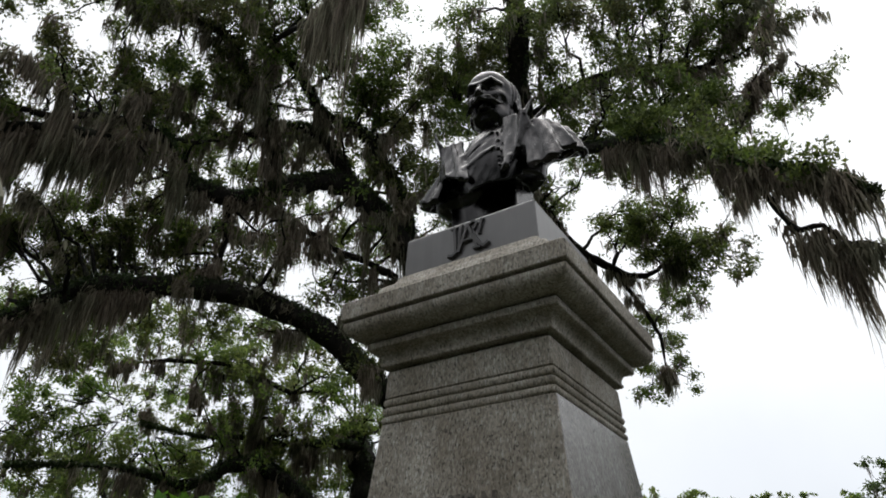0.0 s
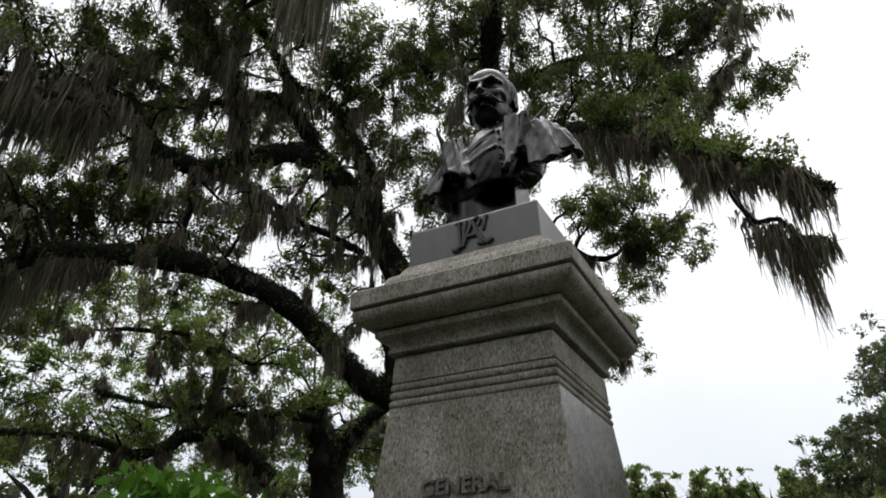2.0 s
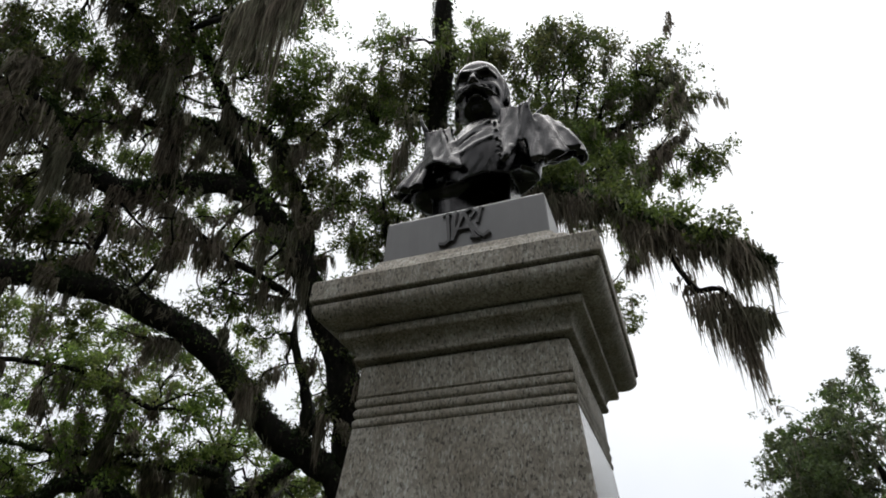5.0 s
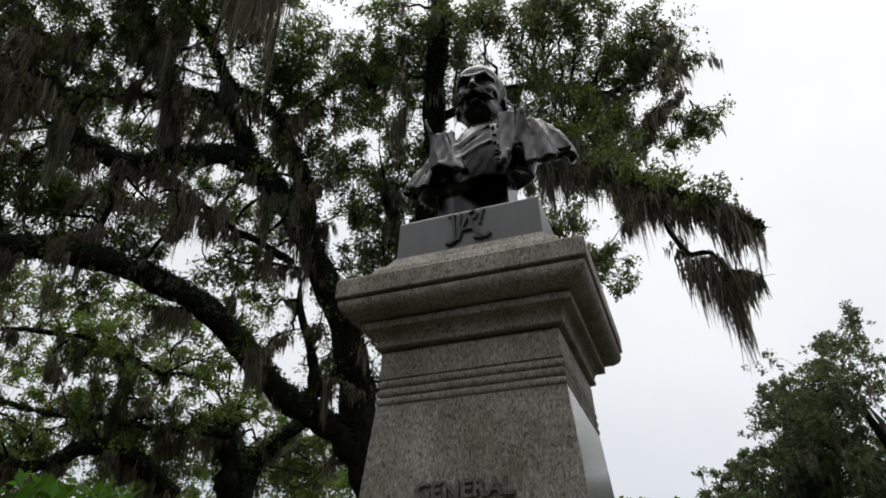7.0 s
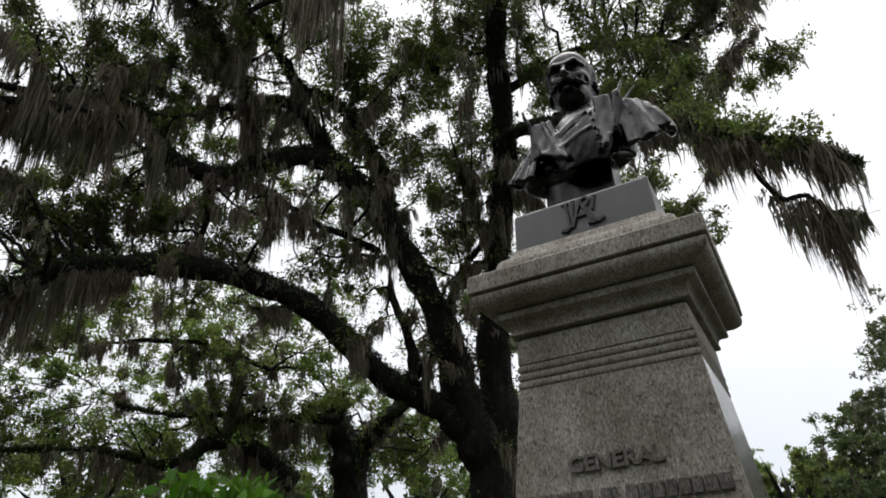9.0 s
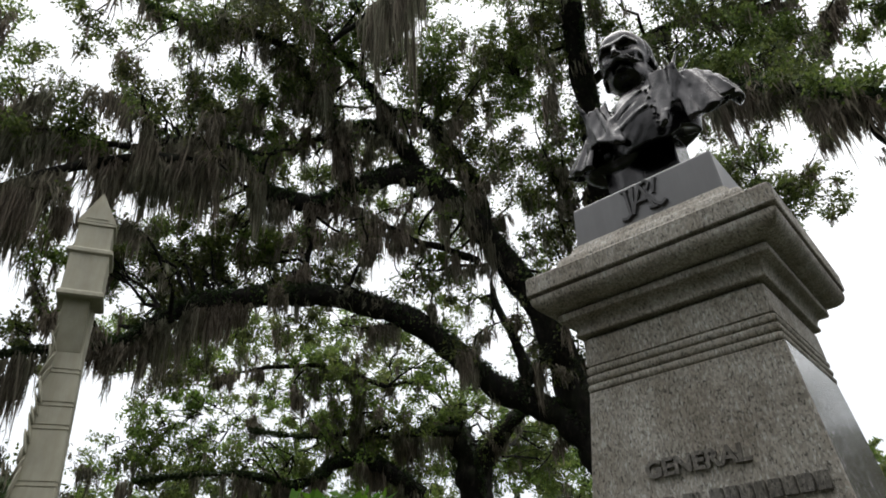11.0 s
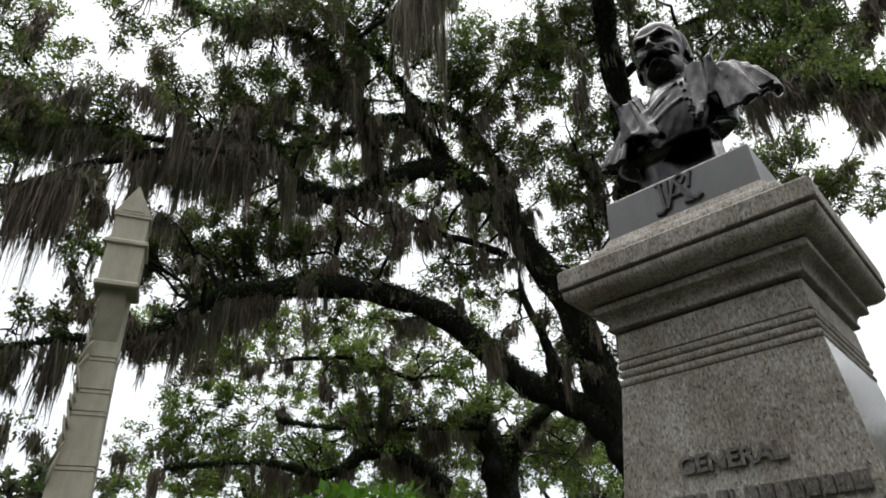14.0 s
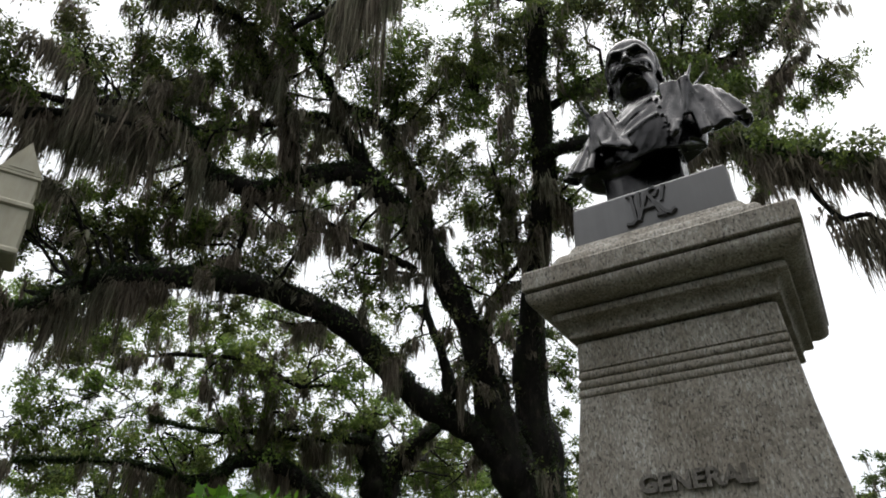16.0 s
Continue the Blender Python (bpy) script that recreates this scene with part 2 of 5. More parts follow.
# ---- ground ----
def build_ground():
    n, half = 60, 400.0
    u = np.linspace(-1, 1, n)
    g = np.sign(u) * np.abs(u) ** 2.2 * half
    gx, gy = np.meshgrid(g, g)
    r = np.hypot(gx, gy)
    gz = 0.06 * np.sin(gx * 0.7) * np.cos(gy * 0.5) * np.clip((r - 2) / 6, 0, 1)
    v = np.stack([gx.ravel(), gy.ravel(), gz.ravel()], 1)
    i = np.arange(n * n).reshape(n, n)
    f = np.stack([i[:-1, :-1], i[:-1, 1:], i[1:, 1:], i[1:, :-1]], -1).reshape(-1, 4)
    ob = new("ground", mesh_np("ground", v, f, GROUND, True))
    tagged(ob, "grassy cemetery ground with patches of bare sand", "ground", kind="structure")


build_ground()


# ---- the pedestal ----
def die_half(z):
    """Half the width of the tapered shaft at a height."""
    return 0.379 + (2.06 - z) * 0.104 if z < 2.06 else 0.379 - (z - 2.06) * 0.045


def letters(text, height, width, x, z, depth, parent, name, material, label):
    """Raised letters on the sloping front of the shaft."""
    cu = bpy.data.curves.new(name, "FONT")
    cu.body, cu.size, cu.extrude, cu.bevel_depth, cu.offset = text, 1.0, 0.5, 0.0, 0.034
    tmp = new(name, cu)
    me = bpy.data.meshes.new_from_object(tmp.evaluated_get(bpy.context.evaluated_depsgraph_get()))
    bpy.data.objects.remove(tmp)
    co = np.array([v.co[:] for v in me.vertices])
    lo, hi = co.min(0), co.max(0)
    co = (co - lo) / (hi - lo)
    zz = z + co[:, 1] * height
    face = np.array([-die_half(q) for q in zz])
    me.vertices.foreach_set("co", np.stack([x + co[:, 0] * width, face - co[:, 2] * depth + 0.002, zz], 1).astype(np.float32).ravel())
    me.update()
    me.materials.clear()
    me.materials.append(material)
    hang(name, me, parent, label)


def build_pedestal():
    ped = thing("granite_pedestal", (0, 0, 0), "tall tapered grey granite pedestal with moulded cornice and raised lettering", "pedestal")
    bm = bmesh.new()
    square_rings(bm, [(0.86, -0.05), (0.86, 0.24), (0.845, 0.26)], 0.01)
    part("base_step", bm, GRANITE, ped)
    bm = bmesh.new()
    square_rings(bm, [(0.70, 0.26), (0.70, 0.5), (0.68, 0.52)] + arc(0.66, 0.52, 0.545, 0.62, 6, -1) + [(0.54, 0.64)], 0.01)
    part("base_moulding", bm, GRANITE, ped)
    # the shaft: rough front and back, polished sides
    bm = bmesh.new()
    zs = np.linspace(0.64, 2.058, 12)
    square_rings(bm, [(die_half(z), z) for z in zs], 0.005)
    shaft = part("shaft", bm, GRANITE, ped, "speckled grey granite shaft with polished sides")
    shaft.data.materials.append(GRANITE_POLISHED)
    for p in shaft.data.polygons:
        if abs(p.normal.x) > 0.8:
            p.material_index = 1
    # three reeds round the neck
    z0, step = 2.058, 0.036
    for k in range(3):
        bm = bmesh.new()
        prof = [(die_half(z0 + k * step) - 0.009, z0 + k * step)]
        for i in range(7):
            a = math.pi * i / 6
            prof.append((die_half(z0 + k * step) - 0.006 + 0.009 * math.sin(a), z0 + k * step + 0.003 + (step - 0.006) * (1 - math.cos(a)) / 2))
        prof.append((die_half(z0 + k * step) - 0.009, z0 + (k + 1) * step))
        square_rings(bm, prof, 0.006)
        part("reed", bm, GRANITE, ped)
    bm = bmesh.new()
    square_rings(bm, [(die_half(2.167) - 0.006, 2.166), (die_half(2.17), 2.171), (die_half(2.28), 2.280), (die_half(2.285) - 0.007, 2.287), (0.345, 2.288)], 0.006)
    part("neck_block", bm, GRANITE, ped)
    bm = bmesh.new()
    prof = [(0.340, 2.286), (0.345, 2.299), (0.388, 2.300), (0.392, 2.304), (0.392, 2.314)] + arc(0.386, 2.317, 0.420, 2.366, 7, -1) + [(0.434, 2.370), (0.437, 2.374), (0.437, 2.398), (0.430, 2.403), (0.410, 2.404)]
    square_rings(bm, prof, 0.006)
    part("bed_moulding", bm, GRANITE, ped)
    bm = bmesh.new()
    square_rings(bm, [(0.405, 2.403), (0.410, 2.410), (0.436, 2.411)] + arc(0.440, 2.413, 0.515, 2.472, 9, 1) + [(0.515, 2.480), (0.508, 2.483), (0.480, 2.484)], 0.008)
    part("ovolo", bm, GRANITE, ped)
    bm = bmesh.new()
    square_rings(bm, [(0.475, 2.483), (0.480, 2.493), (0.520, 2.494), (0.524, 2.499), (0.523, 2.572), (0.517, 2.580), (0.455, 2.602), (0.425, 2.616)] + arc(0.42, 2.62, 0.374, 2.69, 7, -1) + [(0.366, 2.702), (0.346, 2.738), (0.342, 2.742)], 0.008)
    part("cap_slab", bm, GRANITE, ped)
    letters("GENERAL", 0.064, 0.368, -0.190, 1.685, 0.016, shaft, "inscription", GRANITE_DARK, "raised block letters in a darker granite tone")
    # an unreadable second line: plain raised bars
    widths = [0.04, 0.042, 0.038, 0.034, 0.04, 0.036, 0.0, 0.04, 0.012, 0.0, 0.044, 0.042, 0.04, 0.034, 0.04, 0.036, 0.042, 0.042]
    x = -0.375
    for w in widths:
        if w:
            bm = bmesh.new()
            zlo, zhi = 1.560, 1.617
            box(bm, (x, -die_half(zlo) - 0.014, zlo), (x + w, -die_half(zhi) + 0.02, zhi), 0.003)
            part("raised_bar", bm, GRANITE_DARK, shaft)
        x += (w or 0.02) + 0.007
    return ped


build_pedestal()


# ---- the metal block under the bust ----
def stroke(bm, pts, r, y):
    """A raised rounded stroke on the block's front face."""
    for (x0, z0), (x1, z1) in zip(pts, pts[1:]):
        d = Vector((x1 - x0, 0, z1 - z0))
        n = Vector((-d.z, 0, d.x)).normalized() * r
        a, b = Vector((x0, y - 0.041 * (2.94 - z0), z0)) - d.normalized() * r * 0.5, Vector((x1, y - 0.041 * (2.94 - z1), z1)) + d.normalized() * r * 0.5
        back = [bm.verts.new(q + Vector((0, 0.006, 0))) for q in (a - n, a + n, b + n, b - n)]
        front = [bm.verts.new(q * 1.0 + Vector((0, -0.012, 0))) for q in (a - n * 0.75, a + n * 0.75, b + n * 0.75, b - n * 0.75)]
        for i in range(4):
            bm.faces.new((back[i], back[(i + 1) % 4], front[(i + 1) % 4], front[i]))
        bm.faces.new(front)


def build_block():
    blk = thing("bust_block", (0, 0, 2.742), "smooth dark grey metal block with a raised emblem, under the bust", "plinth")
    bm = bmesh.new()
    square_rings(bm, [(0.340, 2.739), (0.341, 2.746), (0.332, 2.950), (0.328, 2.957)], 0.004, -0.006, 0.0, 0.0, 0.905)
    body = part("block", bm, PLINTH, blk)
    bm = bmesh.new()
    square_rings(bm, [(0.235, 2.957), (0.235, 2.966), (0.225, 2.974), (0.215, 2.974)], 0.004, -0.005, 0.0)
    part("plate", bm, BRONZE, blk, "thin dark bronze plate")
    bm = bmesh.new()
    y = -0.3015
    # entwined strokes with serifs
    stroke(bm, [(-0.088, 2.935), (-0.058, 2.935)], 0.006, y + 0.0)
    stroke(bm, [(-0.070, 2.935), (-0.060, 2.80), (-0.078, 2.785), (-0.098, 2.790)], 0.0085, y - 0.004)
    stroke(bm, [(-0.040, 2.925), (-0.032, 2.938)], 0.007, y)
    stroke(bm, [(-0.036, 2.930), (-0.046, 2.80)], 0.0085, y - 0.003)
    stroke(bm, [(-0.046, 2.800), (0.0, 2.93), (0.046, 2.800)], 0.0085, y - 0.003)
    stroke(bm, [(-0.028, 2.848), (0.030, 2.848)], 0.006, y - 0.003)
    stroke(bm, [(0.0, 2.93), (0.030, 2.945), (0.045, 2.925), (0.030, 2.900)], 0.007, y)
    stroke(bm, [(0.030, 2.865), (0.062, 2.806), (0.082, 2.792), (0.102, 2.806)], 0.0085, y - 0.004)
    stroke(bm, [(0.030, 2.796), (0.062, 2.790)], 0.006, y - 0.004)
    stroke(bm, [(0.070, 2.935), (0.056, 2.870)], 0.008, y)
    stroke(bm, [(0.066, 2.938), (0.078, 2.936)], 0.006, y)
    part("emblem", bm, EMBLEM, body, "raised entwined emblem, edge shade put into its dark colour")


build_block()


# ---- the bust: one plain mesh drawn from blended solids ----
def surface_net(field, lo, h):
    """Vertices and quads of the zero surface of a sampled field (inside negative)."""
    inside = field < 0
    nx, ny, nz = field.shape
    acc = np.zeros((nx - 1, ny - 1, nz - 1, 3))
    cnt = np.zeros((nx - 1, ny - 1, nz - 1))
    corner = lambda a, i, j, k: a[i:nx - 1 + i, j:ny - 1 + j, k:nz - 1 + k]
    for ax in range(3):
        for p in (0, 1):
            for q in (0, 1):
                o = [0, 0, 0]
                o[(ax + 1) % 3], o[(ax + 2) % 3] = p, q
                o2 = list(o)
                o2[ax] = 1
                a, b = corner(field, *o), corner(field, *o2)
                hit = (a < 0) != (b < 0)
                t = np.where(hit, a / np.where(hit, a - b, 1), 0)
                for c in range(3):
                    acc[..., c] += np.where(hit, o[c] + (t if c == ax else 0), 0)
                cnt += hit
    live = cnt > 0
    index = -np.ones(live.shape, dtype=np.int64)
    index[live] = np.arange(live.sum())
    ijk = np.argwhere(live)
    verts = np.array(lo) + h * (ijk + acc[live] / cnt[live][:, None])
    quads = []
    for ax in range(3):
        u, v = (ax + 1) % 3, (ax + 2) % 3
        sl0, sl1 = [slice(1, -1)] * 3, [slice(1, -1)] * 3
        sl0[ax], sl1[ax] = slice(0, -1), slice(1, None)
        a, b = inside[tuple(sl0)], inside[tuple(sl1)]
        at = np.argwhere(a != b)
        flip = b[a != b]
        at = at + np.array([0 if c == ax else 1 for c in range(3)])
        eu, ev = np.eye(3, dtype=int)[u], np.eye(3, dtype=int)[v]
        q = np.stack([index[tuple((at - s * eu - w * ev).T)] for s, w in ((1, 1), (0, 1), (0, 0), (1, 0))], 1)
        q[flip] = q[flip][:, ::-1]
        quads.append(q)
    q = np.concatenate(quads)
    return verts, q[(q >= 0).all(1)]


class Clay:
    """A signed field on a grid, built up with soft unions and cuts, each worked out near its solid only."""

    def __init__(self, lo, hi, h):
        self.lo, self.h = np.array(lo), h
        ax = [np.arange(a, b, h) for a, b in zip(lo, hi)]
        self.p = np.stack(np.meshgrid(*ax, indexing="ij"), -1).astype(np.float32)
        self.q = self.p
        self.f = np.full(self.p.shape[:3], 9.0, dtype=np.float32)
        self.back, self.at = np.eye(3), np.zeros(3)

    def axes(self, turn, at):
        """Work from here on in turned axes about a place."""
        self.back, self.at = np.array(turn).T, np.array(at)
        self.q = ((self.p - self.at) @ self.back.T.T).astype(np.float32)

    def near(self, pts, reach):
        w = np.array([self.at + self.back @ np.array(p) for p in pts])
        a = np.floor((w.min(0) - reach - self.lo) / self.h).astype(int)
        b = np.ceil((w.max(0) + reach - self.lo) / self.h).astype(int) + 1
        return tuple(slice(max(x, 0), max(y, 1)) for x, y in zip(a, b))

    def solid(self, kind, args, q):
        if kind == "ball":
            c, r = args
            r = np.array(r if isinstance(r, tuple) else (r, r, r), dtype=np.float32)
            u = (q - np.array(c, dtype=np.float32)) / r
            k = np.sqrt((u * u).sum(-1)) + 1e-6
            return (k - 1) * k / (np.sqrt(((u / r) ** 2).sum(-1)) + 1e-6)
        if kind == "rod":
            a, b, ra = args[:3]
            rb = args[3] if len(args) > 3 else ra
            a, b = np.array(a, dtype=np.float32), np.array(b, dtype=np.float32)
            d = b - a
            t = np.clip(((q - a) @ d) / (d @ d), 0, 1)
            return np.sqrt(((q - a - t[..., None] * d) ** 2).sum(-1)) - (ra + (rb - ra) * t)
        a, b, c, r = args
        a, b, c = (np.array(v, dtype=np.float32) for v in (a, b, c))
        n = np.cross(b - a, c - a)
        n /= np.linalg.norm(n)
        flat = np.abs((q - a) @ n)
        inside = np.ones(flat.shape, dtype=bool)
        edge = np.full(flat.shape, 9.0, dtype=np.float32)
        for s, e in ((a, b), (b, c), (c, a)):
            inside &= ((q - s) @ np.cross(n, e - s)) >= 0
            edge = np.minimum(edge, self.solid("rod", (s, e, 0.0), q))
        return np.where(inside, flat, edge) - r

    def bounds(self, kind, args, k):
        if kind == "ball":
            return self.near([args[0]], (max(args[1]) if isinstance(args[1], tuple) else args[1]) + 2 * k + 0.02)
        if kind == "rod":
            return self.near(args[:2], max(args[2:]) + 2 * k + 0.02)
        return self.near(args[:3], args[3] + 2 * k + 0.02)

    def add(self, kind, args, k=0.02):
        w = self.bounds(kind, args, k)
        f, d = self.f[w], self.solid(kind, args, self.q[w])
        h = np.clip(0.5 + 0.5 * (f - d) / k, 0, 1)
        self.f[w] = f * (1 - h) + d * h - k * h * (1 - h)

    def cut(self, kind, args, k=0.01):
        w = self.bounds(kind, args, k)
        f, d = self.f[w], self.solid(kind, args, self.q[w])
        h = np.clip(0.5 - 0.5 * (f + d) / k, 0, 1)
        self.f[w] = f * (1 - h) - d * h + k * h * (1 - h)

    def merge(self, d, k):
        h = np.clip(0.5 + 0.5 * (self.f - d) / k, 0, 1)
        self.f = (self.f * (1 - h) + d * h - k * h * (1 - h)).astype(np.float32)


def build_bust():
    c = Clay((-0.54, -0.36, 2.955), (0.56, 0.26, 4.18), 0.0049)
    p = c.p
    # torso and shoulders
    c.add("ball", ((0.02, -0.01, 3.38), (0.26, 0.17, 0.26)))
    c.add("ball", ((0.035, -0.085, 3.315), (0.165, 0.145, 0.31)), 0.08)
    c.add("rod", ((-0.08, 0.03, 3.53), (-0.37, 0.04, 3.41), 0.11, 0.055), 0.05)
    c.add("rod", ((0.10, 0.03, 3.53), (0.37, 0.04, 3.46), 0.10, 0.055), 0.05)
    c.add("rod", ((0.0, 0.04, 3.42), (0.0, 0.03, 3.76), 0.102, 0.088), 0.04)
    # coat falling over each arm, in fanned folds
    right = [(0.285, -0.195, 3.20), (0.355, -0.175, 3.25), (0.415, -0.125, 3.30), (0.460, -0.060, 3.355), (0.475, 0.015, 3.395), (0.455, 0.085, 3.40)]
    left = [(-0.255, -0.195, 3.22), (-0.325, -0.165, 3.265), (-0.390, -0.115, 3.30), (-0.432, -0.045, 3.335), (-0.425, 0.04, 3.35)]
    for rim, top in ((right, [(0.245, -0.145, 3.52), (0.295, -0.130, 3.54), (0.340, -0.095, 3.545), (0.380, -0.045, 3.535), (0.405, 0.005, 3.525), (0.405, 0.065, 3.51)]),
                     (left, [(-0.20, -0.11, 3.48), (-0.235, -0.09, 3.50), (-0.27, -0.06, 3.505), (-0.295, -0.01, 3.50), (-0.30, 0.05, 3.49)])):
        for a, b, a2, b2 in zip(top, rim, top[1:], rim[1:]):
            c.add("sheet", (a, b, b2, 0.016), 0.012)
            c.add("sheet", (a, a2, b2, 0.016), 0.012)
        for a, b, wd in zip(top, rim, (0.020, 0.027, 0.015, 0.023, 0.018, 0.020)):
            c.add("rod", (a, b, 0.018, wd), 0.018)
        for a, a2, b, b2, deep in zip(top, top[1:], rim, rim[1:], (1.5, 1.0, 1.8, 1.2, 0.8)):
            m0 = tuple((x * 0.65 + y * 0.35 + u * 0.65 + v * 0.35) / 2 for x, y, u, v in zip(a, b, a2, b2))
            m1 = tuple((x + y) / 2 for x, y in zip(b, b2))
            out = 1.07
            c.cut("rod", ((m0[0] * out, m0[1] * 1.12 - 0.012, m0[2]), (m1[0] * out, m1[1] * 1.16 - 0.010, m1[2]), 0.010 * deep, 0.020 * deep), 0.014)
    # wide turned-back lapels
    c.add("sheet", ((-0.200, -0.180, 3.560), (-0.115, -0.155, 3.565), (-0.165, -0.215, 3.34), 0.010), 0.010)
    c.add("sheet", ((-0.125, -0.155, 3.58), (-0.040, -0.238, 3.25), (-0.165, -0.222, 3.33), 0.012), 0.010)
    c.add("sheet", ((-0.200, -0.180, 3.560), (-0.165, -0.215, 3.34), (-0.262, -0.15, 3.36), 0.010), 0.010)
    c.add("sheet", ((-0.232, -0.185, 3.590), (-0.185, -0.190, 3.480), (-0.235, -0.165, 3.46), 0.007), 0.008)
    c.add("rod", ((-0.225, -0.180, 3.560), (-0.250, -0.195, 3.630), 0.014, 0.009), 0.010)
    c.add("rod", ((-0.250, -0.195, 3.630), (-0.260, -0.198, 3.705), 0.009, 0.006), 0.006)
    c.add("sheet", ((0.140, -0.148, 3.622), (0.262, -0.192, 3.580), (0.215, -0.208, 3.36), 0.011), 0.010)
    c.add("sheet", ((0.140, -0.148, 3.622), (0.215, -0.208, 3.36), (0.150, -0.225, 3.24), 0.013), 0.010)
    c.add("sheet", ((0.262, -0.190, 3.580), (0.300, -0.14, 3.42), (0.215, -0.200, 3.36), 0.010), 0.010)
    c.add("rod", ((0.262, -0.190, 3.565), (0.300, -0.165, 3.675), 0.012, 0.004), 0.010)
    c.add("rod", ((0.275, -0.120, 3.56), (0.345, -0.092, 3.662), 0.010, 0.004), 0.01)
    c.add("rod", ((0.155, -0.135, 3.62), (0.170, -0.228, 3.26), 0.010, 0.016), 0.02)
    c.cut("rod", ((0.215, -0.190, 3.60), (0.205, -0.232, 3.34), 0.010, 0.014), 0.026)
    c.add("rod", ((-0.155, -0.185, 3.56), (-0.075, -0.240, 3.27), 0.008, 0.014), 0.022)
    c.cut("rod", ((-0.215, -0.195, 3.56), (-0.150, -0.232, 3.36), 0.007, 0.011), 0.024)
    # cloth folds, buttoned edge
    c.add("rod", ((-0.09, -0.185, 3.43), (0.09, -0.205, 3.52), 0.012, 0.006), 0.02)
    c.add("rod", ((-0.07, -0.215, 3.33), (0.10, -0.225, 3.40), 0.011, 0.006), 0.02)
    c.cut("rod", ((-0.06, -0.21, 3.405), (0.08, -0.23, 3.475), 0.006, 0.004), 0.012)
    for t in (0.08, 0.26, 0.44, 0.62, 0.80, 0.98):
        c.add("ball", ((0.105 + 0.034 * t, -0.178 - 0.062 * t, 3.60 - 0.34 * t), 0.009), 0.004)
    # high collar with a raised pattern
    collar = np.maximum(np.abs(np.hypot(p[..., 0] - 0.002, (p[..., 1] - 0.022) * 0.92) - 0.114) - 0.011, np.abs(p[..., 2] - 3.588 - 0.14 * p[..., 1]) - 0.050)
    c.merge(collar, 0.012)
    for s in (-1, 1):
        for i in range(7):
            a = s * (0.22 + 0.13 * i) - math.pi / 2
            c.add("ball", ((0.002 + 0.125 * math.cos(a), 0.022 + 0.136 * math.sin(a), 3.572 + 0.024 * (i % 2)), 0.011), 0.004)
    # head, in its own axes: turned a little and raised
    t, u = radians(-4), radians(3.5)
    turn_z = np.array([[math.cos(t), -math.sin(t), 0], [math.sin(t), math.cos(t), 0], [0, 0, 1]])
    turn_x = np.array([[1, 0, 0], [0, math.cos(u), math.sin(u)], [0, -math.sin(u), math.cos(u)]])
    c.axes(turn_x @ turn_z, (-0.004, 0.010, 3.687))
    c.add("ball", ((0, 0.015, 0.250), (0.133, 0.165, 0.150)), 0.02)
    c.add("ball", ((0, -0.040, 0.165), (0.111, 0.110, 0.150)), 0.03)
    c.add("ball", ((0, -0.058, 0.300), (0.112, 0.094, 0.088)), 0.03)
    c.add("ball", ((0, -0.080, 0.064), (0.060, 0.046, 0.040)), 0.035)
    for s in (-1, 1):
        c.add("rod", ((s * 0.094, 0.020, 0.115), (s * 0.040, -0.088, 0.058), 0.028, 0.028), 0.03)
        # cheekbone, brow, deep socket with the eye in it
        c.add("ball", ((s * 0.066, -0.094, 0.176), (0.036, 0.040, 0.032)), 0.03)
        c.add("rod", ((s * 0.014, -0.154, 0.256), (s * 0.060, -0.146, 0.268), 0.016, 0.016), 0.016)
        c.add("rod", ((s * 0.060, -0.146, 0.268), (s * 0.100, -0.100, 0.254), 0.015, 0.009), 0.016)
        c.cut("ball", ((s * 0.053, -0.164, 0.226), (0.041, 0.052, 0.027)), 0.010)
        c.add("ball", ((s * 0.050, -0.112, 0.222), (0.025, 0.022, 0.018)), 0.004)
        c.add("rod", ((s * 0.026, -0.126, 0.236), (s * 0.080, -0.112, 0.230), 0.005, 0.005), 0.004)
        c.cut("ball", ((s * 0.104, -0.098, 0.140), (0.018, 0.034, 0.034)), 0.03)
        # drooping moustache with drawn-out ends, hollow below
        c.add("rod", ((s * 0.004, -0.170, 0.150), (s * 0.042, -0.164, 0.132), 0.016, 0.019), 0.006)
        c.add("rod", ((s * 0.042, -0.164, 0.132), (s * 0.080, -0.140, 0.104), 0.019, 0.013), 0.006)
        c.add("rod", ((s * 0.080, -0.140, 0.104), (s * 0.116, -0.112, 0.098), 0.012, 0.003), 0.006)
        for j in range(4):
            c.cut("rod", ((s * (0.012 + 0.012 * j), -0.190, 0.150 - 0.004 * j), (s * (0.062 + 0.012 * j), -0.168 + 0.006 * j, 0.112), 0.0035, 0.002), 0.004)
        # ear and hair over it
        c.add("ball", ((s * 0.138, 0.034, 0.178), (0.014, 0.032, 0.048)), 0.006)
        c.cut("ball", ((s * 0.154, 0.028, 0.184), (0.011, 0.018, 0.030)), 0.006)
        c.add("ball", ((s * 0.130, 0.030, 0.136), (0.012, 0.014, 0.017)), 0.006)
        c.add("ball", ((s * 0.090, 0.034, 0.268), (0.052, 0.118, 0.086)), 0.012)
        c.add("rod", ((s * 0.117, -0.016, 0.235), (s * 0.112, -0.010, 0.165), 0.014, 0.008), 0.010)
        c.add("ball", ((s * 0.018, -0.176, 0.164), (0.013, 0.018, 0.011)), 0.005)
    c.add("rod", ((0, -0.146, 0.252), (0, -0.190, 0.176), 0.012, 0.018), 0.010)
    c.cut("ball", ((0, -0.165, 0.106), (0.032, 0.030, 0.009)), 0.008)
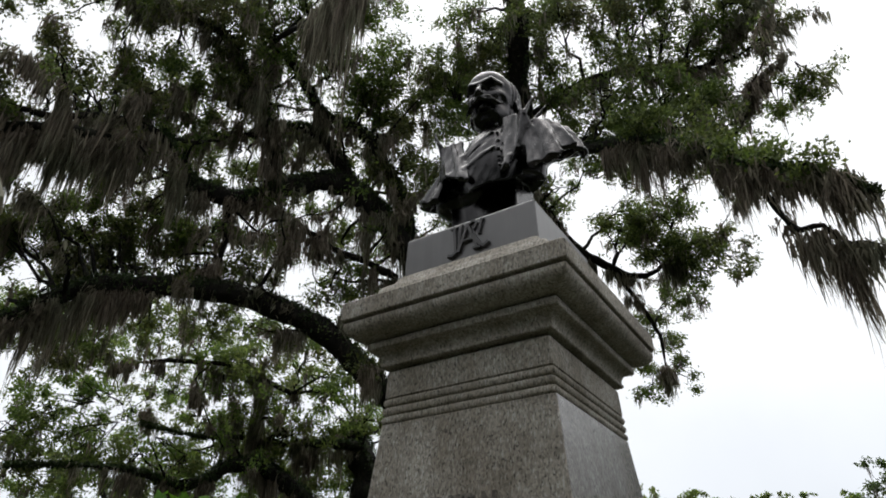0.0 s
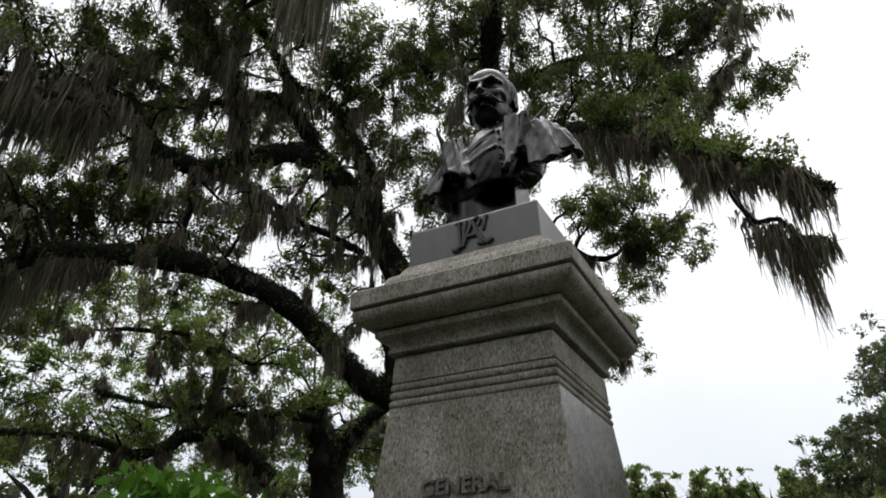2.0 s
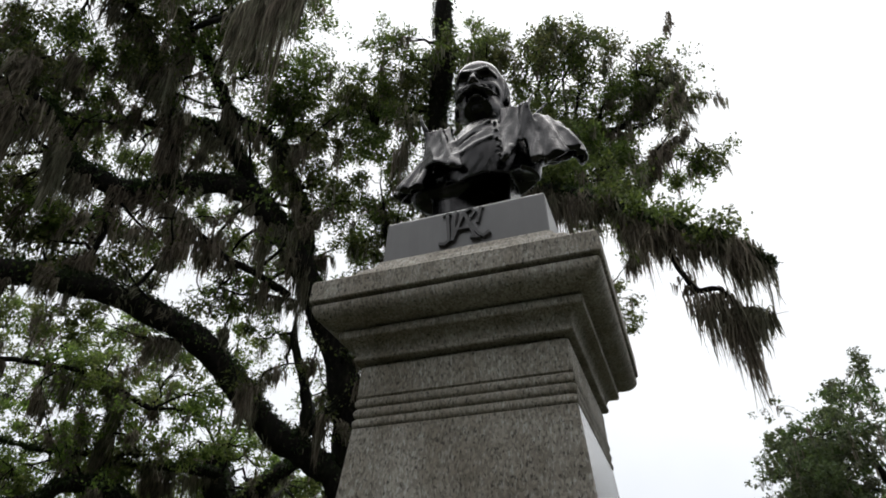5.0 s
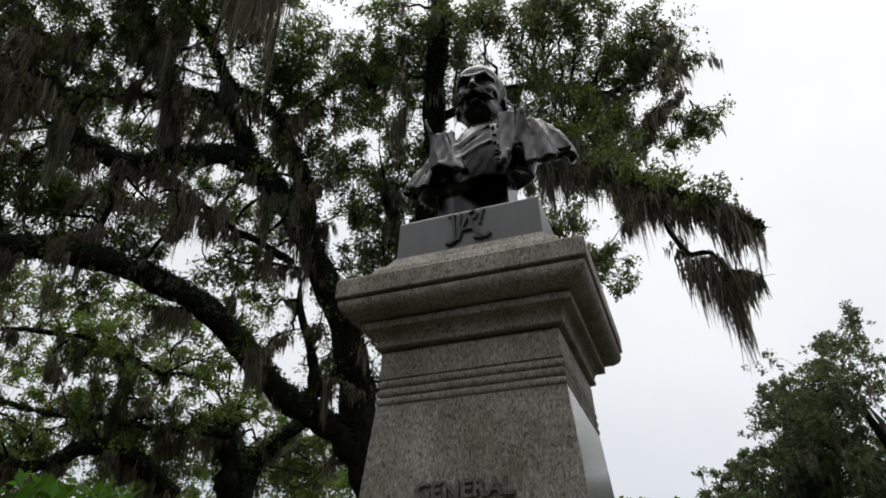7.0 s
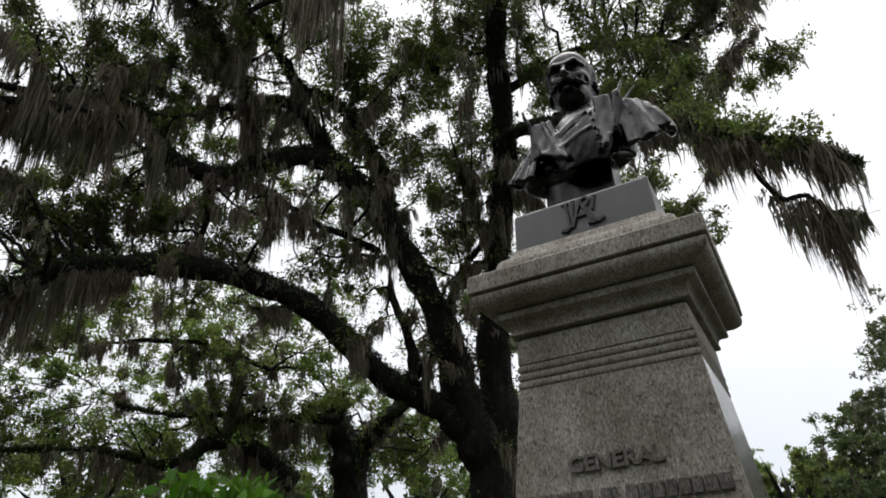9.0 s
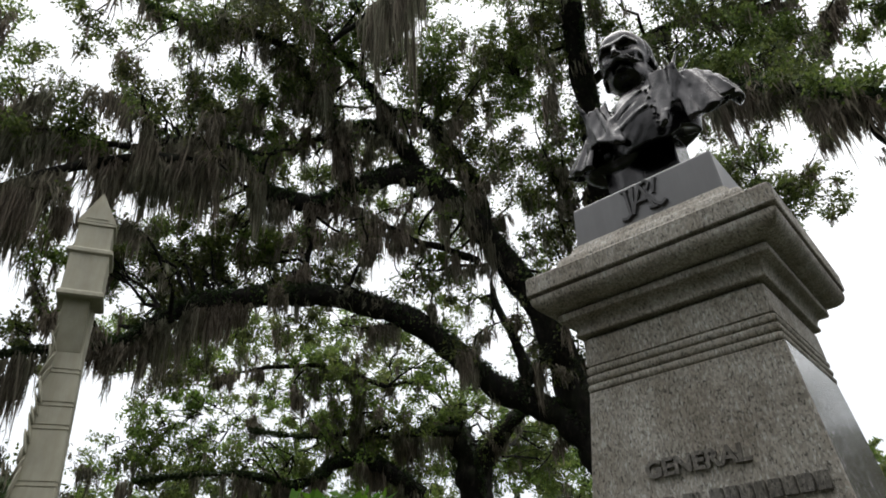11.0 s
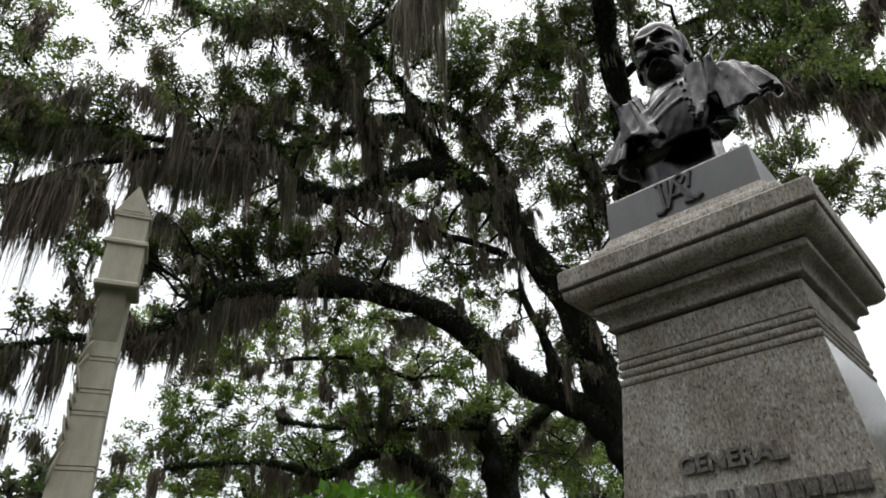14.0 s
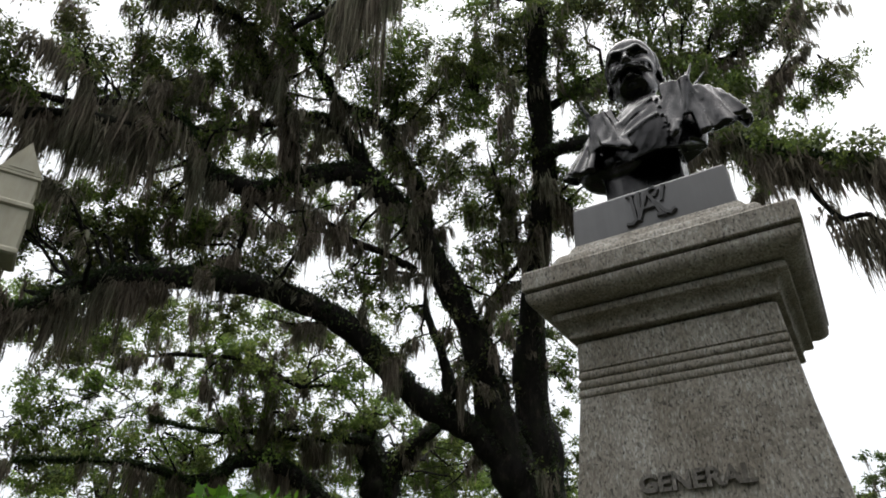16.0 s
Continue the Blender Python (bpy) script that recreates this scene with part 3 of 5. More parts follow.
    # the jaw slopes back under the lip
    q = c.q
    jaw = (q[..., 2] > 0.0) & (q[..., 2] < 0.112) & (q[..., 1] < -0.03)
    c.f = np.where(jaw, np.maximum(c.f, -0.76 * (q[..., 1] + 0.142) - 0.65 * (q[..., 2] - 0.098)), c.f).astype(np.float32)
    c.add("ball", ((0, -0.138, 0.096), (0.032, 0.024, 0.012)), 0.006)
    c.add("ball", ((0, -0.088, 0.052), (0.030, 0.026, 0.026)), 0.025)
    c.add("ball", ((0, 0.075, 0.230), (0.122, 0.118, 0.145)), 0.02)
    # hair strands
    q = c.q
    ang = np.arctan2(q[..., 0], q[..., 2] - 0.1)
    hair = (q[..., 1] > -0.035 + 0.4 * (q[..., 2] - 0.34) * (q[..., 2] > 0.34)) & (q[..., 2] > 0.10)
    c.f += np.where(hair & (np.abs(ang) > 0.55), 0.004 * np.sin(q[..., 1] * 190 + 26 * q[..., 2]), 0).astype(np.float32)
    c.axes(np.eye(3), (0, 0, 0))
    cloth = np.clip((3.62 - p[..., 2]) / 0.1, 0, 1)
    c.f += (cloth * (0.0007 * np.sin(p[..., 0] * 47 + p[..., 2] * 23) * np.sin(p[..., 2] * 38 - p[..., 1] * 31 + 1.3) + 0.0008 * np.sin(p[..., 0] * 95 - p[..., 2] * 61 + p[..., 1] * 80))).astype(np.float32)
    # hanging folds that fan out over each arm
    for side, deep, base in ((1, 0.011, 0.29), (-1, 0.007, 0.28)):
        phi = np.arctan2(p[..., 1], side * p[..., 0] - 0.10)
        wave = np.sin(phi * 27 + 1.1 * np.sin(phi * 7 + 0.5))
        fall = np.clip((side * p[..., 0] - base) / 0.05, 0, 1) * np.clip((3.575 - p[..., 2]) / 0.05, 0, 1)
        c.f += (fall * deep * np.where(wave > 0, wave, 0.7 * wave)).astype(np.float32)
    # cut the bust off below in a curve, hollow it, and stand it on its stem
    under = 3.200 + 0.45 * p[..., 0] ** 2 + 0.50 * np.clip(p[..., 1] + 0.10, 0, 1) - p[..., 2]
    c.f = np.maximum(c.f, under)
    c.f = np.maximum(c.f, p[..., 1] - 0.185)
    c.cut("ball", ((0.0, 0.035, 3.19), (0.42, 0.220, 0.135)), 0.01)
    c.f = np.maximum(c.f, np.minimum(p[..., 1] - 0.03, 3.33 - p[..., 2]))
    for side, low in ((1, 3.27), (-1, 3.25)):
        x = side * p[..., 0]
        c.f = np.maximum(c.f, np.minimum(np.minimum(x - 0.20, low + 0.35 * (x - 0.20) - p[..., 2]), p[..., 1] + 0.13))
    stem = np.maximum(np.maximum(np.abs(p[..., 0] + 0.045) - (0.185 + 0.10 * np.clip(3.10 - p[..., 2], 0, 1)), np.abs(p[..., 1] - 0.03) - 0.11), np.maximum(p[..., 2] - 3.40, 2.968 - p[..., 2]))
    c.merge(stem, 0.012)
    # the coat's lining sweeps in to the stem
    c.add("ball", ((-0.150, 0.0, 3.315), (0.215, 0.135, 0.105)), 0.02)
    c.f = np.maximum(c.f, 2.968 - p[..., 2])
    v, f = surface_net(c.f, c.lo, c.h)
    ob = new("bust", mesh_np("bust", v, f, BRONZE, True))
    tagged(ob, "dark bronze portrait bust in a coat with wide lapels", "statue")


build_bust()


# ---- the cream pillar monument ----
def build_pillar():
    cx, cy, turn = -7.875, 0.345, radians(64)
    pil = thing("pillar_monument", (cx, cy, 0), "slender cream stone pillar with a gabled house-shaped top", "monument")
    def ring(name, prof, ch=0.012, ox=0.0, oy=0.0, ratio=1.0, label=""):
        bm = bmesh.new()
        square_rings(bm, prof, ch, cx + ox, cy + oy, turn, ratio)
        part(name, bm, STONE, pil, label)
    ring("base", [(0.50, -0.05), (0.50, 0.4), (0.46, 0.44), (0.40, 0.46), (0.40, 0.8), (0.36, 0.86)])
    cuts = [3.0, 3.65, 3.93, 4.35]
    prof = [(0.33, 0.86)]
    half = lambda z: 0.278 - (z - 0.86) * 0.024
    for z in cuts:
        for dz in (-0.035, 0.02):
            prof += [(half(z + dz), z + dz), (half(z + dz) - 0.014, z + dz + 0.004), (half(z + dz) - 0.014, z + dz + 0.016), (half(z + dz), z + dz + 0.02)]
    prof += [(half(4.66), 4.66), (half(4.66), 5.35)]
    ring("shaft", prof, 0.02)
    fx, fy = math.sin(turn) * 0.32 + math.cos(turn) * 0.03, -math.cos(turn) * 0.32 + math.sin(turn) * 0.03
    ct, st = math.cos(turn), math.sin(turn)
    bm = bmesh.new()
    low = [bm.verts.new((cx + x * ct - y * st, cy + x * st + y * ct, 4.60)) for x, y in ((-0.15, -half(4.6) - 0.004), (0.15, -half(4.6) - 0.004), (0.15, -0.05), (-0.15, -0.05))]
    top = [bm.verts.new((cx + x * ct - y * st, cy + x * st + y * ct, 5.22)) for x, y in ((-0.15, -0.47), (0.15, -0.47), (0.15, -0.05), (-0.15, -0.05))]
    bm.faces.new(low[::-1])
    bm.faces.new(top)
    for k in range(4):
        bm.faces.new((low[k], low[(k + 1) % 4], top[(k + 1) % 4], top[k]))
    bmesh.ops.bevel(bm, geom=list(bm.edges), offset=0.008, segments=2, affect="EDGES")
    part("corbel", bm, STONE, pil)
    ring("lower_ledge", [(0.245, 5.21), (0.270, 5.23), (0.270, 5.275), (0.25, 5.30)], 0.01, fx, fy)
    ring("lower_box", [(0.236, 5.30), (0.233, 5.83)], 0.01, fx, fy)
    ring("upper_ledge", [(0.24, 5.83), (0.270, 5.85), (0.270, 5.895), (0.245, 5.92)], 0.01, fx, fy)
    ring("upper_box", [(0.214, 5.92), (0.211, 6.27), (0.236, 6.285), (0.236, 6.315), (0.225, 6.325)], 0.01, fx, fy)
    # steep gable
    bm = bmesh.new()
    place = lambda x, y, z: (cx + fx + x * ct - y * st, cy + fy + x * st + y * ct, z)
    for w, y0, y1, z0, z1 in ((0.236, -0.236, 0.236, 6.325, 6.80), (0.135, -0.246, -0.22, 6.37, 6.64)):
        a = [bm.verts.new(place(*q)) for q in ((-w, y0, z0), (w, y0, z0), (0, y0, z1))]
        b = [bm.verts.new(place(*q)) for q in ((-w, y1, z0), (w, y1, z0), (0, y1, z1))]
        bm.faces.new(a)
        bm.faces.new(b[::-1])
        for i in range(3):
            bm.faces.new((a[i], b[i], b[(i + 1) % 3], a[(i + 1) % 3]))
    part("gable", bm, STONE, pil)
    # carved leaf edge down one side
    rnd = random.Random(5)
    bm = bmesh.new()
    for k in range(16):
        z = 3.0 + k * 0.155
        m = Matrix.Translation(place(-half(z) - 0.004 - 0.012 * rnd.random(), 0.05, z)) @ Matrix.Rotation(turn, 4, "Z") @ Matrix.Rotation(rnd.uniform(-0.4, 0.4), 4, "Y")
        bmesh.ops.create_icosphere(bm, subdivisions=2, radius=1.0, matrix=m @ Matrix.Diagonal((rnd.uniform(0.012, 0.024), 0.09, rnd.uniform(0.10, 0.2), 1)))
    part("carved_edge", bm, STONE, pil, "worn carved edge of the cream stone", True)


build_pillar()


# ---- trees ----
def smooth_path(pts, per=6):
    """A Catmull-Rom line through (x, y, z, r) points."""
    p = np.array(pts, float)
    p = np.concatenate([[2 * p[0] - p[1]], p, [2 * p[-1] - p[-2]]])
    out = []
    for a, b, c, d in zip(p, p[1:], p[2:], p[3:]):
        for i in range(per):
            t = i / per
            out.append(0.5 * (2 * b + (c - a) * t + (2 * a - 5 * b + 4 * c - d) * t * t + (3 * b - a - 3 * c + d) * t ** 3))
    out.append(p[-2])
    return np.array(out)


def tube(path, sides, rng, rough=0.0):
    """Vertices and quads of a tapering round limb along (x, y, z, r) rows."""
    c, r = path[:, :3], np.maximum(path[:, 3], 0.003)
    tan = np.gradient(c, axis=0)
    tan /= np.linalg.norm(tan, axis=1)[:, None] + 1e-9
    ref = np.array((0.31, 0.17, 0.94)) if abs(tan[0, 2]) < 0.8 else np.array((0.9, 0.3, 0.1))
    n1 = np.cross(tan, ref)
    n1 /= np.linalg.norm(n1, axis=1)[:, None] + 1e-9
    n2 = np.cross(tan, n1)
    a = np.arange(sides) * 2 * np.pi / sides
    w = 1 + rough * rng.normal(size=(len(c), sides)) + 2 * rough * np.sin(np.arange(len(c)) * 0.9 + rng.random() * 6)[:, None]
    v = c[:, None] + (r[:, None] * w)[..., None] * (np.cos(a)[None, :, None] * n1[:, None] + np.sin(a)[None, :, None] * n2[:, None])
    i = np.arange(len(c) * sides).reshape(len(c), sides)
    j = np.roll(i, -1, 1)
    f = np.stack([i[:-1], j[:-1], j[1:], i[1:]], -1).reshape(-1, 4)
    return v.reshape(-1, 3), f


def joined(pieces):
    vs, fs, k = [], [], 0
    for v, f in pieces:
        vs.append(v)
        fs.append(f + k)
        k += len(v)
    return np.concatenate(vs), np.concatenate(fs)


def leaf_quads(at, size, rng, droop=0.35):
    """One folded diamond leaf at each place."""
    n = len(at)
    d = rng.normal(size=(n, 3))
    d[:, 2] -= droop
    d /= np.linalg.norm(d, axis=1)[:, None]
    s = np.cross(d, rng.normal(size=(n, 3)))
    s /= np.linalg.norm(s, axis=1)[:, None] + 1e-9
    up = np.cross(s, d)
    L = size * rng.uniform(0.65, 1.35, n)[:, None]
    w = L * rng.uniform(0.21, 0.33, n)[:, None]
    mid = at + d * L * 0.45 + up * L * 0.10
    v = np.stack([at, mid - s * w, at + d * L, mid + s * w], 1).reshape(-1, 3)
    return v, np.arange(4 * n).reshape(n, 4)


def sprigs(centres, count, spread, size, rng, droop=0.35):
    at = np.repeat(centres, count, 0) + rng.normal(size=(len(centres) * count, 3)) * spread * np.array((1, 1, 0.8))
    return leaf_quads(at, size, rng, droop)


def twig_line(a, b, r, rng, sag=0.12, steps=5):
    t = np.linspace(0, 1, steps)[:, None]
    a, b = np.array(a), np.array(b)
    far = np.linalg.norm(b - a)
    p = a + (b - a) * t + rng.normal(size=(steps, 3)) * 0.045 * far * np.sin(np.pi * t)
    p[:, 2:] += sag * far * np.sin(np.pi * t)
    return np.concatenate([p, r * (1 - 0.8 * t)], 1)


def crown(clumps, anchors, leaf, rng, cover=1.25, grain=15, spread=0.078):
    """Leaves and twigs of a group of clumps, each hung from the nearest limb."""
    leaves, twigs, tips = [], [], []
    area = leaf * leaf * 0.28
    for x, y, z, r in clumps:
        ctr = np.array((x, y, z))
        root = anchors[np.argmin(np.linalg.norm(anchors[:, :3] - ctr, axis=1) + 0.4 * np.maximum(anchors[:, 2] - z, 0))]
        main = twig_line(root[:3], ctr, min(0.05, root[3] * 0.6), rng, 0.1, 8)
        twigs.append(tube(main, 5, rng, 0.05))
        n = max(8, int(cover * np.pi * r * r / (area * grain)))
        k = max(4, n // 10)
        d = rng.normal(size=(k, 3))
        d /= np.linalg.norm(d, axis=1)[:, None]
        hubs = ctr + d * (r * rng.uniform(0.2, 1.25, k) ** 0.7)[:, None] * np.array((1.1, 1.1, 0.85))
        # sprigs gather round the ends of sub-branches, so that gaps stay between
        own = rng.integers(0, k, n)
        c = hubs[own] + rng.normal(size=(n, 3)) * (r * rng.uniform(0.08, 0.18, k))[own][:, None] * np.array((1.15, 1.15, 0.75))
        for h in hubs:
            s = main[rng.integers(3, 8)]
            twigs.append(tube(twig_line(s[:3], h, 0.018, rng, 0.08, 5), 4, rng))
        leaves.append(sprigs(c, grain, spread, leaf, rng))
        tips.append(np.concatenate([hubs, np.full((k, 1), r)], 1))
    return leaves, twigs, np.concatenate(tips)


def beard(at, length, strands, width, rng, wide=0.014):
    """A hanging tuft: wavy ribbons from a wide root that gather into a few ragged tails."""
    k = 5
    t = np.linspace(0, 1, k)
    strands = int(strands * 1.25)
    tails = int(rng.integers(2, 6))
    own = rng.integers(0, tails, strands)
    goal = rng.normal(size=(tails, 2)) * width * 1.25
    reach = length * rng.uniform(0.35, 1.0, tails)
    off = rng.normal(size=(strands, 2)) * width
    off = 0.55 * off + 0.6 * goal[own]
    pull = (0.85 * t ** 0.8)[None]
    sway = rng.normal(size=(strands, k, 2)).cumsum(1) * 0.018 * min(1.0, length)
    sway -= sway[:, :1]
    x = at[0] + off[:, :1] * (1 - pull) + goal[own, 0][:, None] * pull + sway[..., 0]
    y = at[1] + off[:, 1:] * (1 - pull) + goal[own, 1][:, None] * pull + sway[..., 1]
    drop = 0.35 * reach[own] * rng.random(strands) ** 1.5
    ln = (reach[own] - drop) * rng.uniform(0.45, 1.05, strands)
    z = at[2] + rng.normal(size=(strands, 1)) * 0.05 - drop[:, None] - ln[:, None] * t
    p = np.stack([x, y, z], -1)
    a = rng.uniform(0, np.pi, strands)
    w = wide * rng.uniform(0.5, 1.3, strands)[:, None] * np.array((0.9, 1.1, 0.85, 0.5, 0.06))
    side = np.stack([np.cos(a), np.sin(a), np.zeros(strands)], 1)[:, None] * w[..., None]
    v = np.stack([p - side, p + side], 2).reshape(-1, 3)
    i = (np.arange(strands) * 2 * k)[:, None] + 2 * np.arange(k - 1)[None]
    f = np.stack([i, i + 1, i + 3, i + 2], -1).reshape(-1, 4)
    return v, f


OAK_LIMBS = {
    "trunk": [(-6.12, 11.85, 4.3, 0.56), (-6.33, 11.55, 5.3, 0.5), (-6.56, 11.2, 6.34, 0.43), (-6.63, 10.76, 7.53, 0.38), (-6.92, 9.99, 8.91, 0.34), (-7.28, 9.14, 10.03, 0.31), (-7.61, 8.44, 10.8, 0.29), (-7.97, 7.78, 11.23, 0.27), (-8.44, 7.23, 11.36, 0.26), (-9.06, 6.63, 11.01, 0.24), (-9.51, 6.11, 10.5, 0.22), (-9.87, 5.34, 10.27, 0.2), (-10.04, 4.62, 10.32, 0.18), (-9.94, 3.96, 10.61, 0.15), (-9.75, 3.49, 10.81, 0.12)],
    "rise": [(-9.44, 6.14, 10.55, 0.2), (-9.11, 6.13, 11.08, 0.19), (-8.93, 5.87, 11.81, 0.17), (-8.92, 5.4, 12.34, 0.15), (-8.93, 4.52, 13.36, 0.12), (-8.88, 3.91, 13.74, 0.11), (-9.18, 2.97, 13.71, 0.09), (-9.56, 2.17, 13.46, 0.07), (-9.79, 1.16, 13.36, 0.05), (-9.71, 0.29, 13.53, 0.03)],
    "fork": [(-7.33, 9.21, 10.08, 0.25), (-7.17, 8.95, 10.93, 0.2), (-7.25, 8.55, 11.67, 0.18), (-7.41, 8.1, 12.34, 0.16), (-7.78, 7.44, 12.98, 0.14), (-8.42, 6.81, 13.32, 0.12), (-8.61, 6.05, 14.04, 0.1), (-8.78, 5.07, 14.67, 0.09), (-9.14, 3.82, 15.21, 0.06), (-9.13, 2.7, 15.69, 0.04)],
    "inner": [(-7.82, 8.04, 11.06, 0.2), (-8.16, 7.37, 11.97, 0.16), (-8.45, 6.84, 12.67, 0.13), (-8.88, 6.43, 12.96, 0.1), (-9.62, 5.91, 12.71, 0.08), (-10.39, 5.06, 12.27, 0.06), (-10.91, 4.43, 11.83, 0.04)],
    "sweep": [(-6.3, 11.6, 4.65, 0.33), (-6.62, 11.3, 5.1, 0.32), (-6.92, 10.86, 5.59, 0.3), (-7.34, 10.38, 5.92, 0.29), (-7.84, 9.78, 6.32, 0.28), (-8.25, 9.07, 6.95, 0.28), (-8.68, 8.18, 7.69, 0.27), (-9.27, 7.25, 8.05, 0.26), (-9.85, 6.33, 8.24, 0.25), (-10.43, 5.47, 8.16, 0.23), (-10.9, 4.58, 7.94, 0.21), (-11.31, 3.74, 7.59, 0.18), (-11.58, 3.18, 7.13, 0.15), (-11.81, 2.65, 6.63, 0.13), (-11.99, 1.86, 6.4, 0.1), (-12.16, 0.93, 6.15, 0.08), (-12.26, 0.2, 5.79, 0.05), (-12.27, -0.49, 5.52, 0.03)],
    "tie": [(-7.44, 10.22, 6.18, 0.16), (-7.12, 10.41, 6.53, 0.15), (-6.78, 10.68, 6.97, 0.15), (-6.46, 10.86, 7.51, 0.14)],
    "prong": [(-7.3, 10.27, 6.3, 0.14), (-7.23, 10.06, 6.92, 0.13), (-7.31, 9.74, 7.73, 0.11), (-7.37, 9.46, 8.42, 0.09), (-7.24, 9.29, 9.25, 0.06)],
    "shelf": [(-9.79, 3.76, 10.75, 0.14), (-9.94, 3.01, 10.41, 0.13), (-10.23, 1.99, 10.15, 0.12), (-10.59, 1.05, 9.64, 0.1), (-10.87, 0.2, 9.05, 0.09), (-11.16, -0.53, 8.46, 0.06), (-11.36, -1.31, 7.92, 0.04)],
    "upshelf": [(-9.73, 3.55, 10.79, 0.1), (-10.22, 2.54, 10.85, 0.08), (-10.72, 1.57, 10.41, 0.07), (-11.05, 0.42, 10.3, 0.06), (-11.31, -0.4, 10.03, 0.05), (-11.37, -1.11, 9.76, 0.03)],
    "thin": [(-7.47, 9.12, 9.28, 0.1), (-7.89, 8.43, 9.41, 0.09), (-8.31, 7.65, 9.58, 0.08), (-8.54, 6.9, 9.84, 0.06), (-8.82, 6.23, 9.9, 0.04), (-9.34, 5.83, 9.32, 0.03)],
    "drop": [(-9.78, 5.44, 10.28, 0.1), (-9.91, 5.69, 9.51, 0.08), (-10.14, 5.8, 8.87, 0.06), (-10.14, 6.05, 8.36, 0.05)],
    "stem": [(-5.95, 12.45, 3.99, 0.62), (-5.9, 12.35, 5.62, 0.52), (-5.75, 12.1, 7.57, 0.40), (-5.21, 11.58, 9.63, 0.33), (-4.46, 10.79, 11.64, 0.31), (-4.15, 10.14, 12.9, 0.3), (-3.89, 9.39, 14.08, 0.28), (-3.39, 8.51, 15.29, 0.26), (-3.11, 7.61, 16.55, 0.2)],
    "reach": [(-4.3, 10.38, 12.39, 0.16), (-2.54, 9.29, 11.34, 0.15), (-1.18, 8.49, 10.44, 0.13), (-0.1, 7.75, 9.28, 0.11), (0.67, 7.26, 8.31, 0.09), (1.16, 6.97, 7.66, 0.07), (1.62, 6.72, 7.26, 0.05), (1.96, 6.56, 6.9, 0.04), (2.29, 6.54, 6.45, 0.02)],
    "reach_low": [(0.76, 7.21, 8.21, 0.06), (0.99, 7.1, 7.28, 0.05), (1.26, 7.04, 6.58, 0.04), (1.61, 6.93, 6.32, 0.04), (1.78, 6.96, 6.01, 0.03), (2.09, 6.87, 5.88, 0.02), (2.35, 6.75, 5.81, 0.01)],
    "right_up": [(-4.15, 9.9, 13.44, 0.14), (-2.29, 9.8, 13.85, 0.12), (-0.83, 9.95, 13.68, 0.1), (0.35, 10.26, 13.16, 0.08), (1.12, 10.01, 13.43, 0.06), (1.9, 9.55, 13.84, 0.04)],
    "right_mid": [(-1.07, 8.53, 10.41, 0.08), (-0.09, 9.5, 10.79, 0.07), (0.6, 10.49, 11.18, 0.06), (1.07, 10.65, 11.78, 0.05), (1.31, 10.44, 12.34, 0.04), (2.18, 10.29, 12.75, 0.03)],
    "right_low": [(-4.48, 10.62, 11.89, 0.14), (-4, 11.88, 10.8, 0.12), (-3.19, 12.84, 10.06, 0.1), (-2.48, 13.38, 9.85, 0.07), (-1.54, 13.53, 10.33, 0.05), (-0.72, 13.76, 10.36, 0.03)],
    "right_drop": [(-3.19, 12.84, 10.06, 0.08), (-2.86, 13.8, 9.29, 0.06), (-2.69, 14.62, 8.57, 0.05), (-2.83, 15.23, 7.51, 0.03)],
    "overhang": [(-8.78, 5.07, 14.67, 0.07), (-7.0, 4.2, 13.3, 0.06), (-5.4, 3.4, 11.9, 0.05), (-4.3, 2.95, 11.3, 0.04), (-3.3, 2.6, 11.2, 0.03), (-2.5, 2.4, 11.4, 0.02)],
    "top_mid": [(-6.51, 10.73, 7.78, 0.12), (-6.21, 10.6, 8.6, 0.1), (-5.82, 10.61, 9.14, 0.09), (-5.39, 10.67, 9.78, 0.08), (-5.37, 10.17, 11.08, 0.06), (-5.53, 9.67, 12.12, 0.05), (-5.28, 9.01, 13.28, 0.04)],
}
